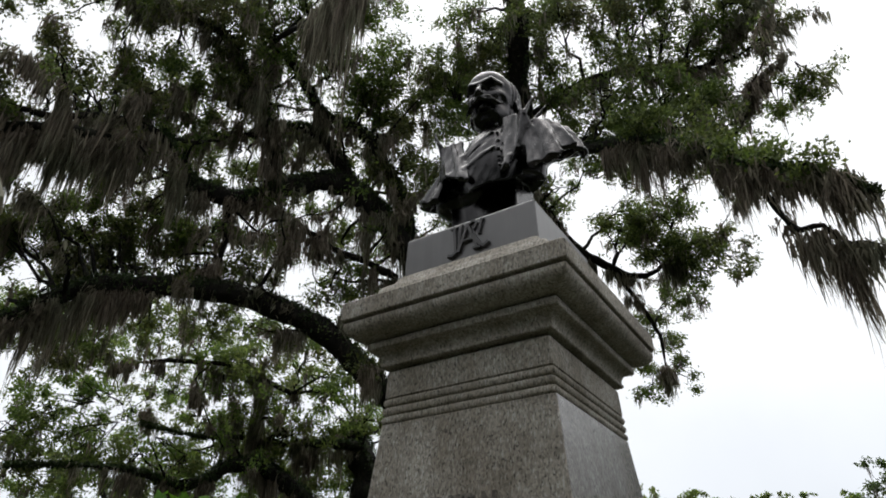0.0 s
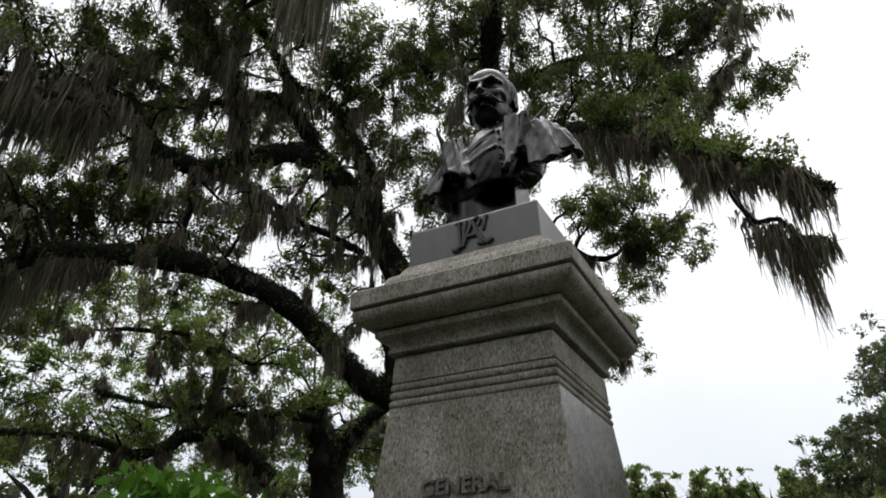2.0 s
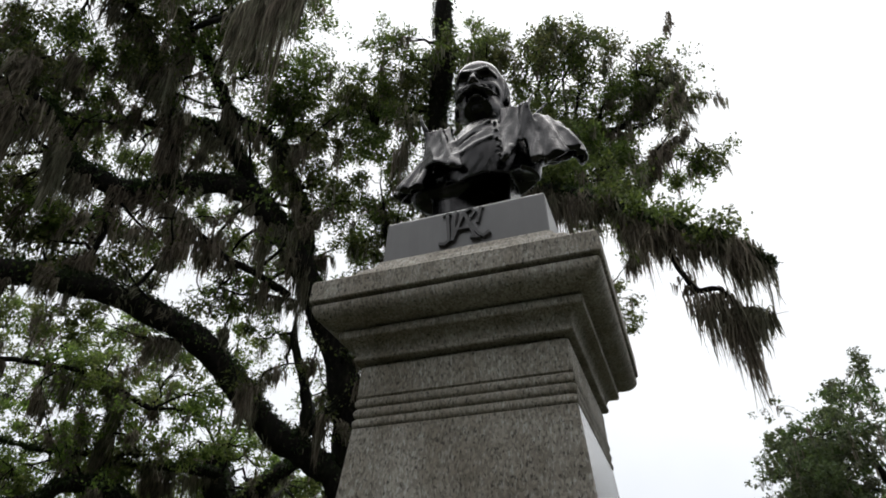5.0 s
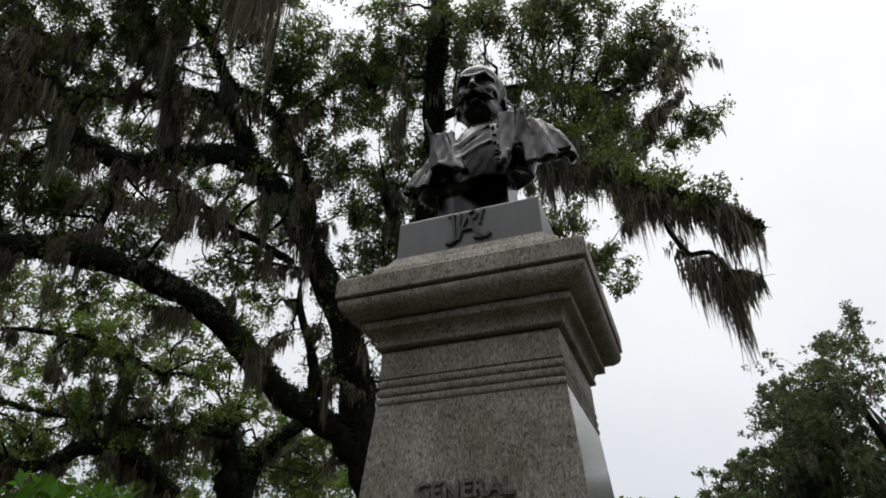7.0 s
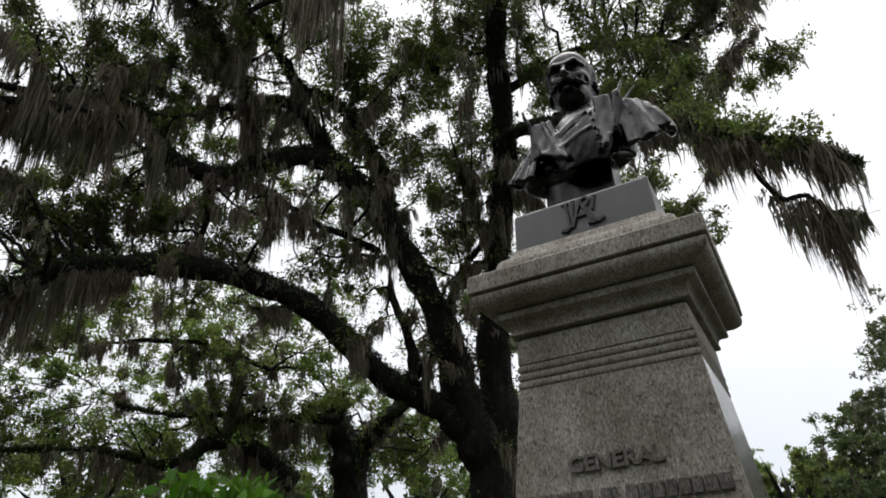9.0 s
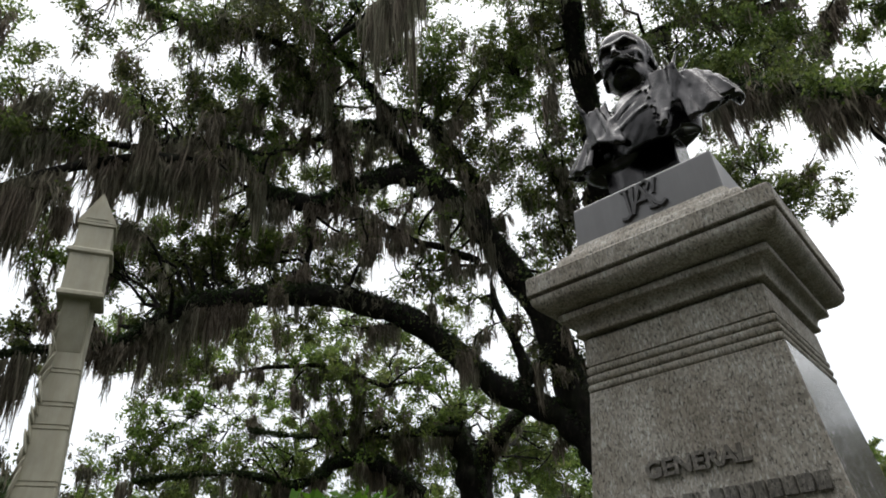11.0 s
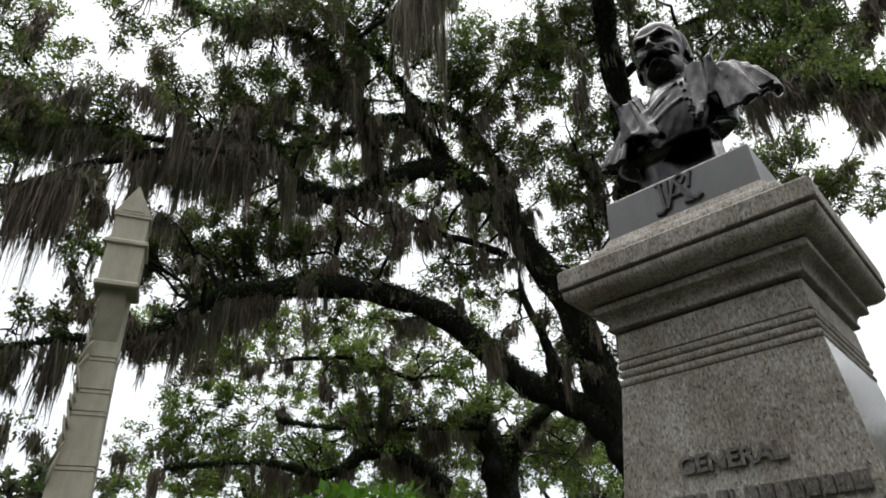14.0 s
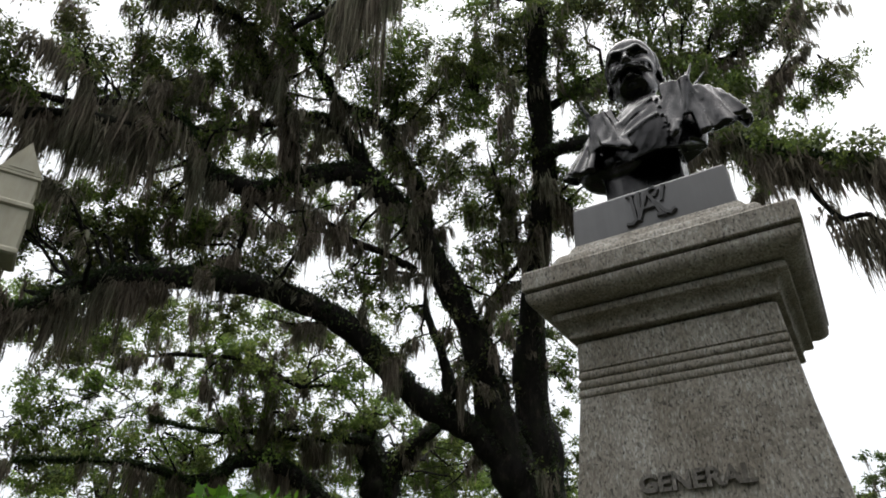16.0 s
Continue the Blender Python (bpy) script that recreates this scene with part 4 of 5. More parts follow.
SECOND_LIMBS = {
    "trunk": [(-12.7, 15.26, 5.2, 0.6), (-12.85, 15.1, 6.09, 0.5), (-13.1, 14.95, 7.05, 0.42), (-13.25, 14.85, 7.9, 0.3)],
    "right": [(-12.65, 15.19, 5.4, 0.36), (-12, 15.29, 6.5, 0.30), (-11.19, 15.38, 7.21, 0.24), (-10.68, 15.5, 7.49, 0.1), (-10.09, 15.55, 8.02, 0.06)],
    "arch": [(-13.51, 13.44, 5.03, 0.3), (-13.99, 12.55, 5.67, 0.27), (-14.36, 11.81, 5.95, 0.24), (-14.8, 11.04, 5.91, 0.2), (-15.09, 10.53, 5.49, 0.13), (-15.38, 9.92, 5.26, 0.1), (-15.9, 8.77, 5.51, 0.08), (-16.58, 7.35, 5.45, 0.06), (-17.12, 5.98, 5.28, 0.03)],
    "spur": [(-14.1, 12.41, 5.78, 0.15), (-14.42, 11.86, 6.5, 0.12), (-14.54, 11.47, 7.17, 0.09), (-14.22, 11.4, 8.09, 0.06), (-14.46, 10.6, 9.09, 0.03)],
    "far": [(-12.83, 14.76, 7.05, 0.2), (-13.82, 13.89, 7.19, 0.12), (-14.53, 13, 7.08, 0.09), (-15.52, 11.63, 7.12, 0.07), (-16.2, 10.55, 6.98, 0.05), (-16.84, 9.25, 7.14, 0.03)],
    "mid": [(-13.55, 12, 8.25, 0.08), (-14.64, 10.53, 8.84, 0.08), (-15.53, 9.4, 8.88, 0.08), (-16.18, 8.59, 8.7, 0.06), (-16.88, 7.65, 8.43, 0.04)],
}

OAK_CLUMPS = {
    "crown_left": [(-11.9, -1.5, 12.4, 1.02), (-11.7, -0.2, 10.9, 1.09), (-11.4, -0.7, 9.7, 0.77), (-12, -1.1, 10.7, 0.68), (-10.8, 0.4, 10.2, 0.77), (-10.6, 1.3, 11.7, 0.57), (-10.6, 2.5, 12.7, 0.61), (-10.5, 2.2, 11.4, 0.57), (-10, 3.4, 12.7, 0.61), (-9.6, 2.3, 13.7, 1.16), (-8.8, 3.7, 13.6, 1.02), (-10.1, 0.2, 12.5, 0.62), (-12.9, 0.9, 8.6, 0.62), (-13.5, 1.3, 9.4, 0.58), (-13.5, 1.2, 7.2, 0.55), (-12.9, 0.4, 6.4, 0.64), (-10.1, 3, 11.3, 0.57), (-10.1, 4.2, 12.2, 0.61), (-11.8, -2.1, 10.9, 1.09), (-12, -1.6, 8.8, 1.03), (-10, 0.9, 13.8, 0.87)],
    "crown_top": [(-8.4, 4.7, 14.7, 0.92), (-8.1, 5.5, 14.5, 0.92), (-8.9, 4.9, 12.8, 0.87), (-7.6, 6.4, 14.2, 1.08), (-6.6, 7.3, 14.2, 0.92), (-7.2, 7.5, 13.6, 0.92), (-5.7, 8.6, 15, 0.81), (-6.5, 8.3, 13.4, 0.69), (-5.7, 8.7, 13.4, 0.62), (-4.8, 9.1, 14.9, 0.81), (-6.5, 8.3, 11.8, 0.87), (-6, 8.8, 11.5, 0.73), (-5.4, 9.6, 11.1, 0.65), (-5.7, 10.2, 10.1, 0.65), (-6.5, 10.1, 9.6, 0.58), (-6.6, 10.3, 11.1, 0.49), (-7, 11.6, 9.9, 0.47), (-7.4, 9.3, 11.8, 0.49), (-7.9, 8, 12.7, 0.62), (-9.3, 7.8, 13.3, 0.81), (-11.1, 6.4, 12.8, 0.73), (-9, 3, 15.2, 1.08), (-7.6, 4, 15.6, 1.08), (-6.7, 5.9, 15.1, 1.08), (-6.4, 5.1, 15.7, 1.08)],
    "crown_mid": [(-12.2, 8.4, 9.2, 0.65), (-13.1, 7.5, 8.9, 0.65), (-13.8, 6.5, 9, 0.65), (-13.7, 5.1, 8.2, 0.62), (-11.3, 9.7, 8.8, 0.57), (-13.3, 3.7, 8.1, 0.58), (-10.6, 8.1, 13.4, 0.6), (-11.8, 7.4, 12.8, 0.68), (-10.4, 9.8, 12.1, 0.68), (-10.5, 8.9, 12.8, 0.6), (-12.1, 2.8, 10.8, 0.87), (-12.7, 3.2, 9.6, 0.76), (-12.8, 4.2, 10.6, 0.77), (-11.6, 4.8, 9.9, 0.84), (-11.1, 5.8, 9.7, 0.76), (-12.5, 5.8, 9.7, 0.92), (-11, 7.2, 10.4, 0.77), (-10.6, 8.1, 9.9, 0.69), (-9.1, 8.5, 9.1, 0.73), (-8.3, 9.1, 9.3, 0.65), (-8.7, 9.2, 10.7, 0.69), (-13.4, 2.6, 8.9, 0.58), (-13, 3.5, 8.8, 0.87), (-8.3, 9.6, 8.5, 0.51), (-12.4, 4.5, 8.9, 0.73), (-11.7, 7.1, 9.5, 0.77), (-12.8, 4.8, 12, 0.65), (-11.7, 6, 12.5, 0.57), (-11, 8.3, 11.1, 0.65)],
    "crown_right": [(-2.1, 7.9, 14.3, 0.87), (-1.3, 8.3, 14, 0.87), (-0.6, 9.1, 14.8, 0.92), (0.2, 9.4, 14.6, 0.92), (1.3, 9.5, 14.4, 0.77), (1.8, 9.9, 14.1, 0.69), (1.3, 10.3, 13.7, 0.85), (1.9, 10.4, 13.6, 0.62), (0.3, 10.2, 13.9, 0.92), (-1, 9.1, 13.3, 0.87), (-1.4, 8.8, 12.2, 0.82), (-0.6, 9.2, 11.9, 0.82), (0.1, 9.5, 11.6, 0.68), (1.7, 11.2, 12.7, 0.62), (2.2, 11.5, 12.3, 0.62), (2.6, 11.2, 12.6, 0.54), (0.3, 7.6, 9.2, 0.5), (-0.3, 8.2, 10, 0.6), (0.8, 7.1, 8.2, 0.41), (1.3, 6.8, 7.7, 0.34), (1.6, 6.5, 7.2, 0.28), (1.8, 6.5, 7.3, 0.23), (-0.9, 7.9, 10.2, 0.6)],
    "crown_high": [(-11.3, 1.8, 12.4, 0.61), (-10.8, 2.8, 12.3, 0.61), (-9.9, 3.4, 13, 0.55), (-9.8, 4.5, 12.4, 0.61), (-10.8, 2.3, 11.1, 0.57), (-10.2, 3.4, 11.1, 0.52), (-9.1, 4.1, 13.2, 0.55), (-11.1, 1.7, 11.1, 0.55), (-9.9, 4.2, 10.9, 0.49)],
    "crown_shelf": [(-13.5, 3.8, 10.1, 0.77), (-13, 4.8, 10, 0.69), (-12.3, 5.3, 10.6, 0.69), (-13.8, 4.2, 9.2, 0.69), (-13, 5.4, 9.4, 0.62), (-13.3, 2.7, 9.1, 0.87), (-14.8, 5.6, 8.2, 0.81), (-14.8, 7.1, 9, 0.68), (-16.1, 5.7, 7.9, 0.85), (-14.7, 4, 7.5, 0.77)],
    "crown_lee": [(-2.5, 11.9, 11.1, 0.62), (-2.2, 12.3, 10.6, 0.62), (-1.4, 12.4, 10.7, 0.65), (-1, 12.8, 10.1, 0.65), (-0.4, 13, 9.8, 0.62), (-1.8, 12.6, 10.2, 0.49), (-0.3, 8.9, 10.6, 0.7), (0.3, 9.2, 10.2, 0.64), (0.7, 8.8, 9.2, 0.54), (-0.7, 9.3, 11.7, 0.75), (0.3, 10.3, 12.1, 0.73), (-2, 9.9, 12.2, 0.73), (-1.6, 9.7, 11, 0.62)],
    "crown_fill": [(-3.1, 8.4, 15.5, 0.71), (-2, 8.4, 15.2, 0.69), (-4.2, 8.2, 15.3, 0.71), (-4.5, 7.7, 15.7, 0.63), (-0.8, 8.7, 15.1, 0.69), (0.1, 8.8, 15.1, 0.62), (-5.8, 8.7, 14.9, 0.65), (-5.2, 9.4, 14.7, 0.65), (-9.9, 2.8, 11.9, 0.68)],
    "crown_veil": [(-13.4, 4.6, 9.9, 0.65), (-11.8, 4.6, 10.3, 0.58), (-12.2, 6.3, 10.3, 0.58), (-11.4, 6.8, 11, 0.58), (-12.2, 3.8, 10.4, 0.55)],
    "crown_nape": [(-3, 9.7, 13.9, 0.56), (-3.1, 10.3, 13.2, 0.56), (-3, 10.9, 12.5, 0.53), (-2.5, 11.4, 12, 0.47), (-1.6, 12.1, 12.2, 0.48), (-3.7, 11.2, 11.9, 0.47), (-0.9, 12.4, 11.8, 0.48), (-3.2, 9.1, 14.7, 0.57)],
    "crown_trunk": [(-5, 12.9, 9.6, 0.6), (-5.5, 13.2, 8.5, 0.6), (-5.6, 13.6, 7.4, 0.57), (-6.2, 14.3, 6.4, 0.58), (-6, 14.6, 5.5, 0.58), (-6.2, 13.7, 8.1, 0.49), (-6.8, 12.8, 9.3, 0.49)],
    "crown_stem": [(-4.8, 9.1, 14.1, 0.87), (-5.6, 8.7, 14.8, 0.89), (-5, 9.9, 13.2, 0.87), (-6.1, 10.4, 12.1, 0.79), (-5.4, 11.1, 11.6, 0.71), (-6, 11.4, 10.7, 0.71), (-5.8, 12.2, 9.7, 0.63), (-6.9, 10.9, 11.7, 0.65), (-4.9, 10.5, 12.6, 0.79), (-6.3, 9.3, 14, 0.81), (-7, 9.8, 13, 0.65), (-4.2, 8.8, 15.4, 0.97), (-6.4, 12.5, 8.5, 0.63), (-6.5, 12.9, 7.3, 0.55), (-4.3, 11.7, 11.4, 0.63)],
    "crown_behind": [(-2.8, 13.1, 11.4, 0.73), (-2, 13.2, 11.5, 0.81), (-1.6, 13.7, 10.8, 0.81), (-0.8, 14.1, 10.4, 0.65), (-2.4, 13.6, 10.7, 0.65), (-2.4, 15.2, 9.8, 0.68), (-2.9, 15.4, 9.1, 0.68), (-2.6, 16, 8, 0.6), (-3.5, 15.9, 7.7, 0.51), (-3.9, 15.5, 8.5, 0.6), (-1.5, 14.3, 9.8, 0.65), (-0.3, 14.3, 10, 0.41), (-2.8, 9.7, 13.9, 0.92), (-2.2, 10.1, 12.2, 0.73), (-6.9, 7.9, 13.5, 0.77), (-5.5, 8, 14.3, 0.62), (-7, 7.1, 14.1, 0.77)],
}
SECOND_CLUMPS = {
    "crown_low": [(-19.9, 7.6, 7.5, 1.23), (-20.3, 7, 6.9, 0.92), (-19, 8.8, 8.2, 1.03), (-19.4, 8.9, 6.5, 1.23), (-18.2, 10.7, 6.7, 1.23), (-18.7, 10.3, 5.7, 1.23), (-17.8, 11.5, 6, 1.03), (-17.3, 11.4, 8, 0.82), (-17, 7.7, 8.8, 0.85), (-17.5, 6.8, 8.8, 0.66), (-16.3, 8.6, 9.1, 0.47), (-18.8, 7, 8.2, 0.79), (-20.3, 7.6, 5.7, 1.03)],
    "crown_back": [(-22.1, 7.4, 11.3, 1.15), (-21.1, 8.6, 12.2, 1.15), (-20.2, 10.3, 11.8, 1.15), (-19.2, 12, 11.7, 1.15), (-17.7, 13.7, 12, 1.15), (-16.8, 15.3, 10.8, 1.15), (-19.9, 14.6, 8.5, 1.44), (-19.1, 15.7, 8.1, 1.2), (-19.9, 12.2, 9.7, 1.15), (-21.1, 11.2, 8.4, 1.15), (-16.7, 17.8, 8.5, 1.44), (-14.3, 17.9, 9.6, 1.15), (-14.6, 19.8, 7.3, 1.44), (-13.5, 20.6, 7, 1.44), (-23.3, 10.3, 6.7, 1.44), (-24.3, 8.2, 6.6, 0.96), (-18.7, 16.6, 6.6, 1.44), (-20.5, 14.6, 6.4, 1.44), (-12.2, 21.4, 6.7, 1.44), (-13.9, 15.6, 12.1, 0.89), (-16.2, 13.5, 12.2, 0.89), (-21.6, 6.2, 10.8, 0.89), (-22.5, 5.1, 9.5, 0.89)],
    "crown_far": [(-15.1, 10.5, 8.5, 1.13), (-14.5, 10.9, 9.2, 0.94), (-14.2, 11.7, 8.2, 1.13), (-13.9, 12.4, 7.1, 1.13), (-12.9, 12.9, 8.3, 1.13), (-12.1, 13.2, 9.1, 0.85), (-12, 13.8, 7.7, 0.85), (-14.9, 14.5, 6.5, 1.23), (-17.5, 14.8, 6.6, 1.11), (-13.7, 18.1, 6.7, 1.33), (-12.5, 18.7, 7.2, 1.22), (-12, 19.2, 6.2, 1.33), (-13, 18.1, 8, 0.78), (-16.3, 18.7, 6.5, 1.44), (-15.2, 9.8, 9.5, 0.75), (-13.1, 12.1, 9.5, 0.66), (-12, 18.8, 7.9, 0.89)],
}


def drape(path, density, longest, rng, start=0.0):
    """Moss along a limb, in bunches of beards with bare stretches between."""
    out = []
    far = np.linalg.norm(np.diff(path[:, :3], axis=0), axis=1)
    total = far.sum()
    for _ in range(int(total * density / 13)):
        i = min(np.searchsorted(far.cumsum(), (start + (1 - start) * rng.random()) * total), len(path) - 1)
        big = longest * float(np.clip(rng.lognormal(-0.35, 0.55), 0.2, 1.9))
        step = (path[min(i + 1, len(path) - 1), :3] - path[max(i - 1, 0), :3])
        step = step / (np.linalg.norm(step) + 1e-6)
        for _ in range(int(rng.integers(4, 10))):
            at = path[i, :3] + step * rng.normal() * 0.14 + rng.normal(size=3) * np.array((1, 1, 0)) * path[i, 3] * 0.45
            at[2] -= path[i, 3] * 0.95
            out.append(beard(at, big * rng.uniform(0.45, 1.0), int(rng.integers(16, 37)), rng.uniform(0.04, 0.13), rng))
    return out


def side_branches(path, every, rng):
    """Crooked side branches that leave a limb, with places for leaves and moss."""
    out = []
    far = np.linalg.norm(np.diff(path[:, :3], axis=0), axis=1)
    total = far.sum()
    for _ in range(int(total / every)):
        i = min(np.searchsorted(far.cumsum(), (0.12 + 0.88 * rng.random()) * total), len(path) - 2)
        d = rng.normal(size=3) + 0.6 * (path[i + 1, :3] - path[i, :3]) / (far[min(i, len(far) - 1)] + 1e-6)
        d[2] = d[2] * 0.55 + 0.25
        d /= np.linalg.norm(d)
        p, q = path[i, :3].copy(), [np.append(path[i, :3], min(0.06, path[i, 3] * 0.5))]
        n = int(rng.integers(4, 8))
        for k in range(n):
            d = d + rng.normal(size=3) * 0.28
            d[2] += 0.05
            d /= np.linalg.norm(d)
            p = p + d * rng.uniform(0.25, 0.55)
            q.append(np.append(p, min(0.06, path[i, 3] * 0.5) * (1 - 0.85 * (k + 1) / n)))
        out.append(smooth_path(q, 3))
    return out


def grow(name, base, label, limbs, clumps, seed, moss_of, leaf=0.075, cover=1.25, leafmat=None, group="", every=0.0):
    rng = np.random.default_rng(seed)
    tree = thing(name, base, label, "tree", group)
    anchors, moss, extra, buds, fern = [], [], [], [], []
    for key, pts in limbs.items():
        path = smooth_path(pts)
        if key in ("trunk", "stem"):
            foot = np.array((path[0, 0] + 0.15, path[0, 1] + 0.1, -0.1, path[0, 3] * 1.75))
            mid = np.array((*(0.55 * foot[:3] + 0.45 * path[0, :3]), path[0, 3] * 1.2))
            path = np.concatenate([smooth_path([foot, mid, path[0]])[:-1], path])
        else:
            path[:, 3] *= np.clip((1 - np.linspace(0, 1, len(path))) / 0.3, 0.18, 1)
        wob = rng.normal(size=(len(path), 3)).cumsum(0)
        wob -= np.linspace(0, 1, len(path))[:, None] * wob[-1]
        path[:, :3] += wob * 0.016
        anchors.append(path)
        sides = 14 if path[0, 3] > 0.2 else 9
        v, f = tube(path, sides, rng, 0.05)
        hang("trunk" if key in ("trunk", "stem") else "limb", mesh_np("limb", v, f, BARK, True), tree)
        density, longest, start = (*moss_of.get(key, (0.0, 0.0)), 0.0)[:3]
        moss += drape(path, density, longest, rng, start)
        if every and path[:, 3].max() > 0.14:
            far = np.linalg.norm(np.diff(path[:, :3], axis=0), axis=1)
            n = int(far.sum() * 330)
            i = rng.integers(0, len(path) - 1, n)
            keep = (np.sin(i * 0.55 + len(fern)) + rng.normal(size=n) * 0.6) > -0.9
            i = i[keep]
            t = rng.random((len(i), 1))
            at = path[i, :3] * (1 - t) + path[i + 1, :3] * t
            a = rng.normal(size=len(i)) * 1.05
            at = at + path[i, 3:4] * np.stack([np.sin(a) * rng.choice((-1, 1), len(i)), np.sin(a) * 0.6, np.cos(a)], 1)
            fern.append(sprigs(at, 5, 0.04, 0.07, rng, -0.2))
        if every and key not in ("stem", "reach", "reach_low", "right_drop", "overhang"):
            for b in side_branches(path, every, rng):
                extra.append(tube(b, 5, rng, 0.06))
                moss += drape(b, density * 0.8, longest * 0.7, rng)
                buds.append(b[len(b) // 3:, :3])
    if fern:
        v, f = joined(fern)
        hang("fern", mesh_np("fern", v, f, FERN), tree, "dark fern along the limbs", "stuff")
    if extra:
        v, f = joined(extra)
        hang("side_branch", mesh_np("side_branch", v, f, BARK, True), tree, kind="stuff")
        at = np.concatenate(buds)
        at = at[rng.random(len(at)) < 0.75]
        v, f = sprigs(at + rng.normal(size=at.shape) * 0.12, 16, 0.11, leaf, rng)
        hang("crown", mesh_np("crown", v, f, leafmat or OAK_LEAF), tree, kind="stuff")
    anchors = np.concatenate(anchors)
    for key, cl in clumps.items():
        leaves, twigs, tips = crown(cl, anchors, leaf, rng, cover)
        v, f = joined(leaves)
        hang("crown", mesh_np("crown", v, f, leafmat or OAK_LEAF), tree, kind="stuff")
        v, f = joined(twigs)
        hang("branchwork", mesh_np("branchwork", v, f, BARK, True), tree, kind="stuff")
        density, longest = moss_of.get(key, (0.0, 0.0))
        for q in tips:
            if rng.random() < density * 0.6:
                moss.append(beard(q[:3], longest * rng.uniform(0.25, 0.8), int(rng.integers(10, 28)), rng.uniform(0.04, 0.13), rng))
    if moss:
        v, f = joined(moss)
        hang("spanish_moss", mesh_np("spanish_moss", v, f, MOSS), tree, "grey-brown hanging moss", "stuff")
    return tree


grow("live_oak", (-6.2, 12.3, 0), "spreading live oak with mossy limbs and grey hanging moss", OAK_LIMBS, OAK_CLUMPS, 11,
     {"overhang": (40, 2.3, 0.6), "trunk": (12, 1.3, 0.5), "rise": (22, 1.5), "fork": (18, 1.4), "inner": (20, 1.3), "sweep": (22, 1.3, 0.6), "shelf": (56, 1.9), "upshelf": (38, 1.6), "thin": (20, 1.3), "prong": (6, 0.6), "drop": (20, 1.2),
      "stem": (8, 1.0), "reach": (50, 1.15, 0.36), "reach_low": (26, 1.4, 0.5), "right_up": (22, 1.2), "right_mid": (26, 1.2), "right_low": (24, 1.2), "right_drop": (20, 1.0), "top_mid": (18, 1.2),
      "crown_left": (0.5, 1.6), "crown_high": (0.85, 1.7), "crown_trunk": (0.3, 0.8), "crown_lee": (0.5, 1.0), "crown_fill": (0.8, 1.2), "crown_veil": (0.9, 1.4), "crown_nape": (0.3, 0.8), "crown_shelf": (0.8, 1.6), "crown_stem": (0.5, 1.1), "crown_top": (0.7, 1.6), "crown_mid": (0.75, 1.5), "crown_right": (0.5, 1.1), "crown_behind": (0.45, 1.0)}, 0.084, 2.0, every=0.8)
grow("live_oak", (-12.9, 15.2, 0), "farther live oak with arching limbs and hanging moss", SECOND_LIMBS, SECOND_CLUMPS, 12,
     {"trunk": (4, 0.8), "right": (14, 1.0), "arch": (20, 1.3), "spur": (20, 1.3), "far": (22, 1.3), "mid": (22, 1.2), "crown_low": (0.7, 1.7), "crown_far": (0.6, 1.5)}, 0.105, 1.85, BACK_LEAF, every=1.2)


def round_oak(name, base, height, radius, seed, label, leaf=0.16, group="", material=None, low=0.60):
    """A free-standing tree seen from far: a forked trunk and a ragged crown of clumps."""
    rng = np.random.default_rng(seed)
    bx, by = base
    limbs = {"trunk": [(bx, by, height * 0.10, radius * 0.10), (bx + 0.1, by, height * 0.22, radius * 0.085), (bx, by + 0.2, height * 0.36, radius * 0.07)]}
    clumps = []
    for i in range(7):
        a = i * 0.9 + rng.uniform(-0.3, 0.3)
        rr, top = radius * rng.uniform(0.5, 0.8), height * rng.uniform(0.55, 0.85)
        limbs["limb%d" % i] = [(bx, by, height * 0.3, radius * 0.05), (bx + rr * 0.4 * math.cos(a), by + rr * 0.4 * math.sin(a), (height * 0.3 + top) / 2 + 0.4, radius * 0.035), (bx + rr * math.cos(a), by + rr * math.sin(a), top, radius * 0.012)]
    for i in range(34):
        d = rng.normal(size=3)
        d /= np.linalg.norm(d)
        k = rng.uniform(0.55, 0.95)
        clumps.append((bx + d[0] * radius * k, by + d[1] * radius * k, height * low + d[2] * height * 0.40 * k, radius * rng.uniform(0.2, 0.32)))
    return grow(name, (bx, by, 0), label, limbs, {"crown_far": clumps}, seed, {"crown_far": (0.8, 2.2)}, leaf, 1.9, material or FAR_LEAF, group)


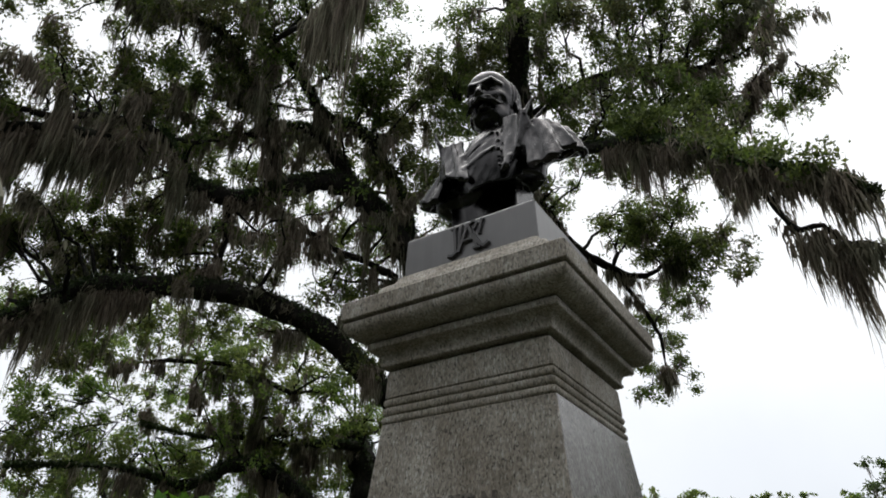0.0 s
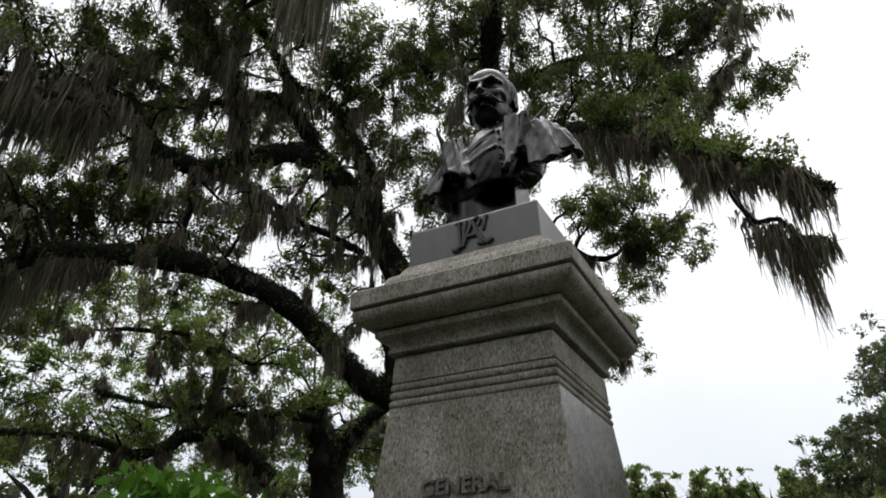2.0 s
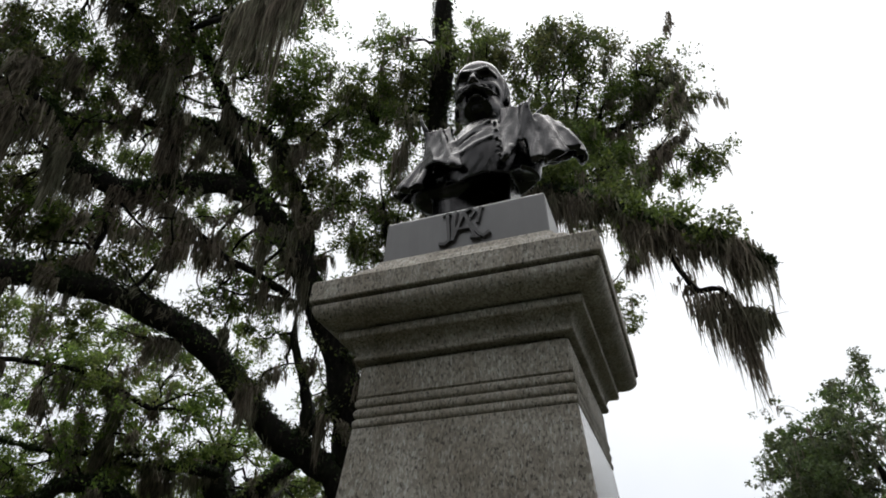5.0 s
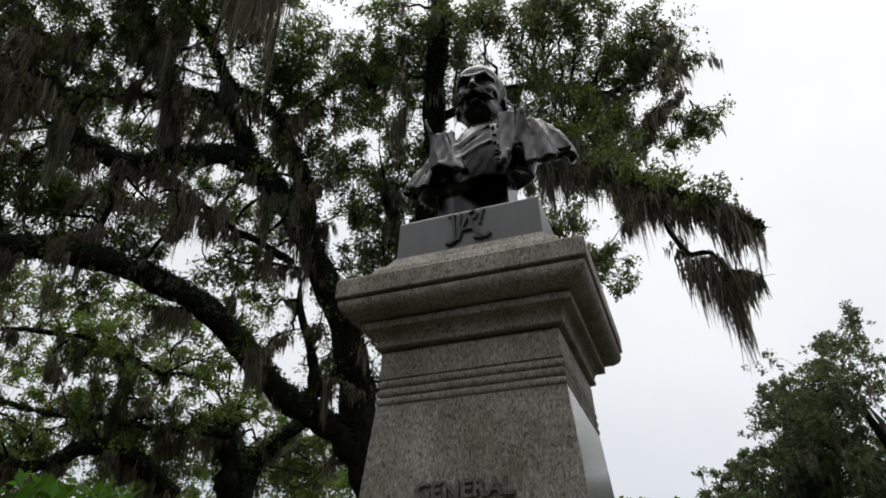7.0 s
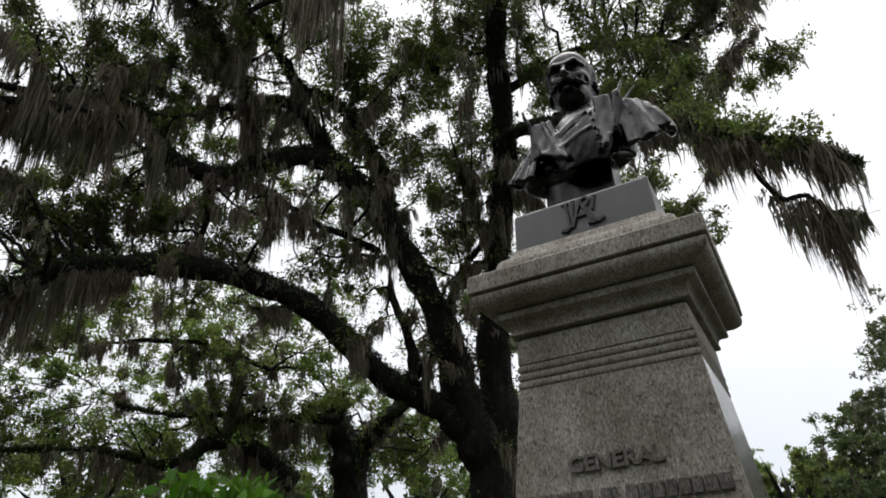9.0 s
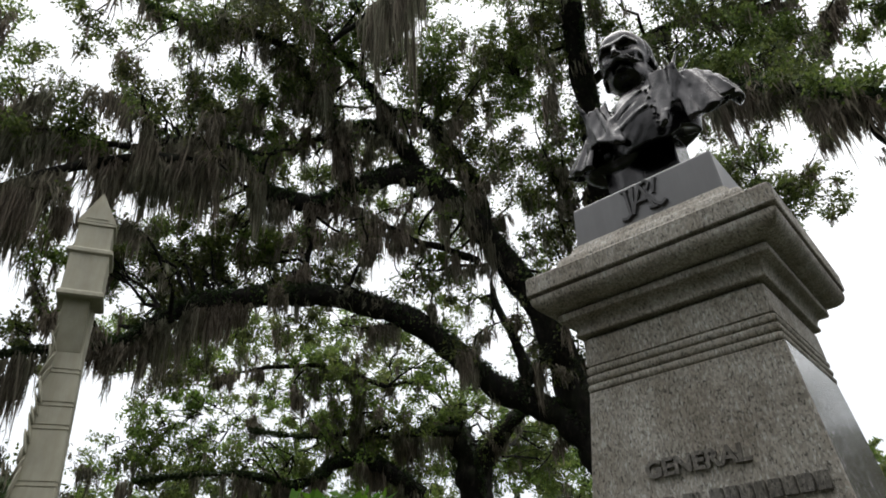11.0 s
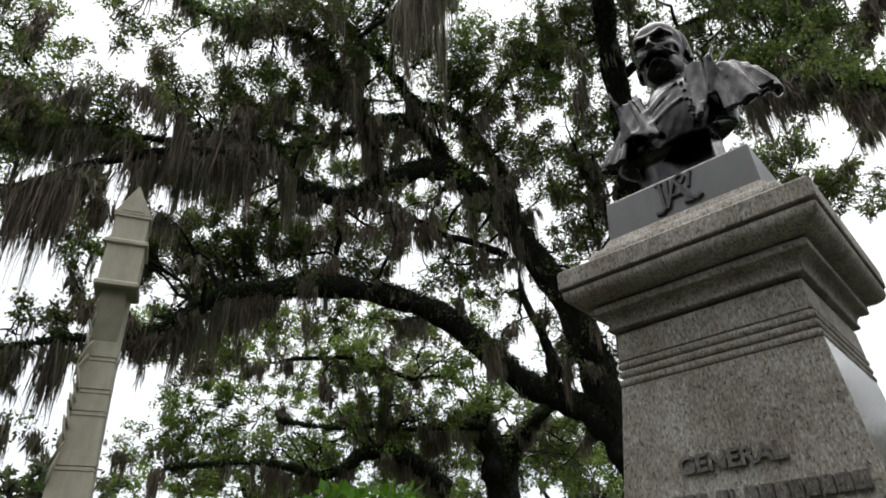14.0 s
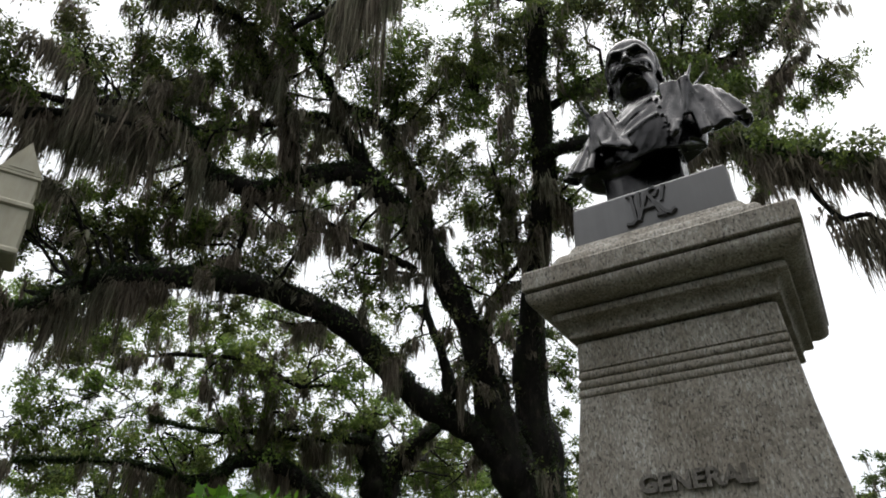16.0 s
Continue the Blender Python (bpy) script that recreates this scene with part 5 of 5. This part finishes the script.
round_oak("oak", (10.5, 34.0), 15.5, 7.0, 21, "large rounded oak across the lawn, hung with moss", 0.16)
round_oak("oak", (4.5, 37.0), 10.5, 4.6, 22, "lower rounded oak beside the large one", 0.16)
tree_a = round_oak("oak", (-2.0, 58.0), 14.3, 6.0, 23, "distant pale green tree on the skyline", 0.26, "skyline trees", BACK_LEAF, 0.5)
for i, (x, y, s) in enumerate(((-9, 60, 1.05), (-15, 58, 1.15), (-22, 55, 1.2), (4, 60, 0.95), (16, 52, 1.2), (1, 62, 0.98), (9, 59, 1.0), (-5.5, 62, 1.0), (-12, 62, 1.05))):
    copy_thing(tree_a, pose(x, y, 0, 0, 0, 57 * i) @ Matrix.Scale(s, 4))
# Added ring of coarse oaks, mostly behind the camera, that blocks low sky light.
tree_b = round_oak("oak", (-30.0, 48.0), 16.0, 7.0, 24, "coarse oak added round the lawn to block low light", 0.5, "trees round the lawn", None, 0.46)
for i, (x, y, s) in enumerate(((-38, 38, 1.0), (-42, 26, 0.95), (-44, 12, 0.85), (-46, 0, 0.7), (30, 30, 1.05), (34, 8, 1.05), (21, -4, 1.15), (17, -14, 1.15), (9, -19, 1.15), (-1, -20, 1.2), (-11, -18, 1.15), (-20, -12, 1.15), (26, 14, 1.05), (-26, -4, 1.0))):
    copy_thing(tree_b, pose(x, y, 0, 0, 0, 57 * i) @ Matrix.Scale(s, 4))


def build_shrub():
    rng = np.random.default_rng(31)
    sh = thing("shrub", (-7.1, 4.5, 0), "bright green broad-leaved shrub", "shrub")
    stems, centres = [], []
    for i in range(26):
        a, r = rng.uniform(0, 6.28), rng.uniform(0.2, 1.0)
        tip = (-7.1 + r * math.cos(a), 4.5 + r * math.sin(a), 2.88 - 0.5 * r * r + rng.uniform(-0.15, 0.1))
        stems.append(tube(twig_line((-7.1 + 0.1 * math.cos(a), 4.5 + 0.1 * math.sin(a), 0.0), tip, 0.03, rng, 0.02), 5, rng))
        for k in range(9):
            centres.append(np.array(tip) + rng.normal(size=3) * np.array((0.22, 0.22, 0.16)) - np.array((0, 0, 0.12 * k * rng.random())))
    v, f = joined(stems)
    hang("stems", mesh_np("stems", v, f, BARK, True), sh)
    v, f = sprigs(np.array(centres), 8, 0.12, 0.23, rng, 0.1)
    hang("leaves", mesh_np("leaves", v, f, SHRUB_LEAF), sh, kind="stuff")


build_shrub()
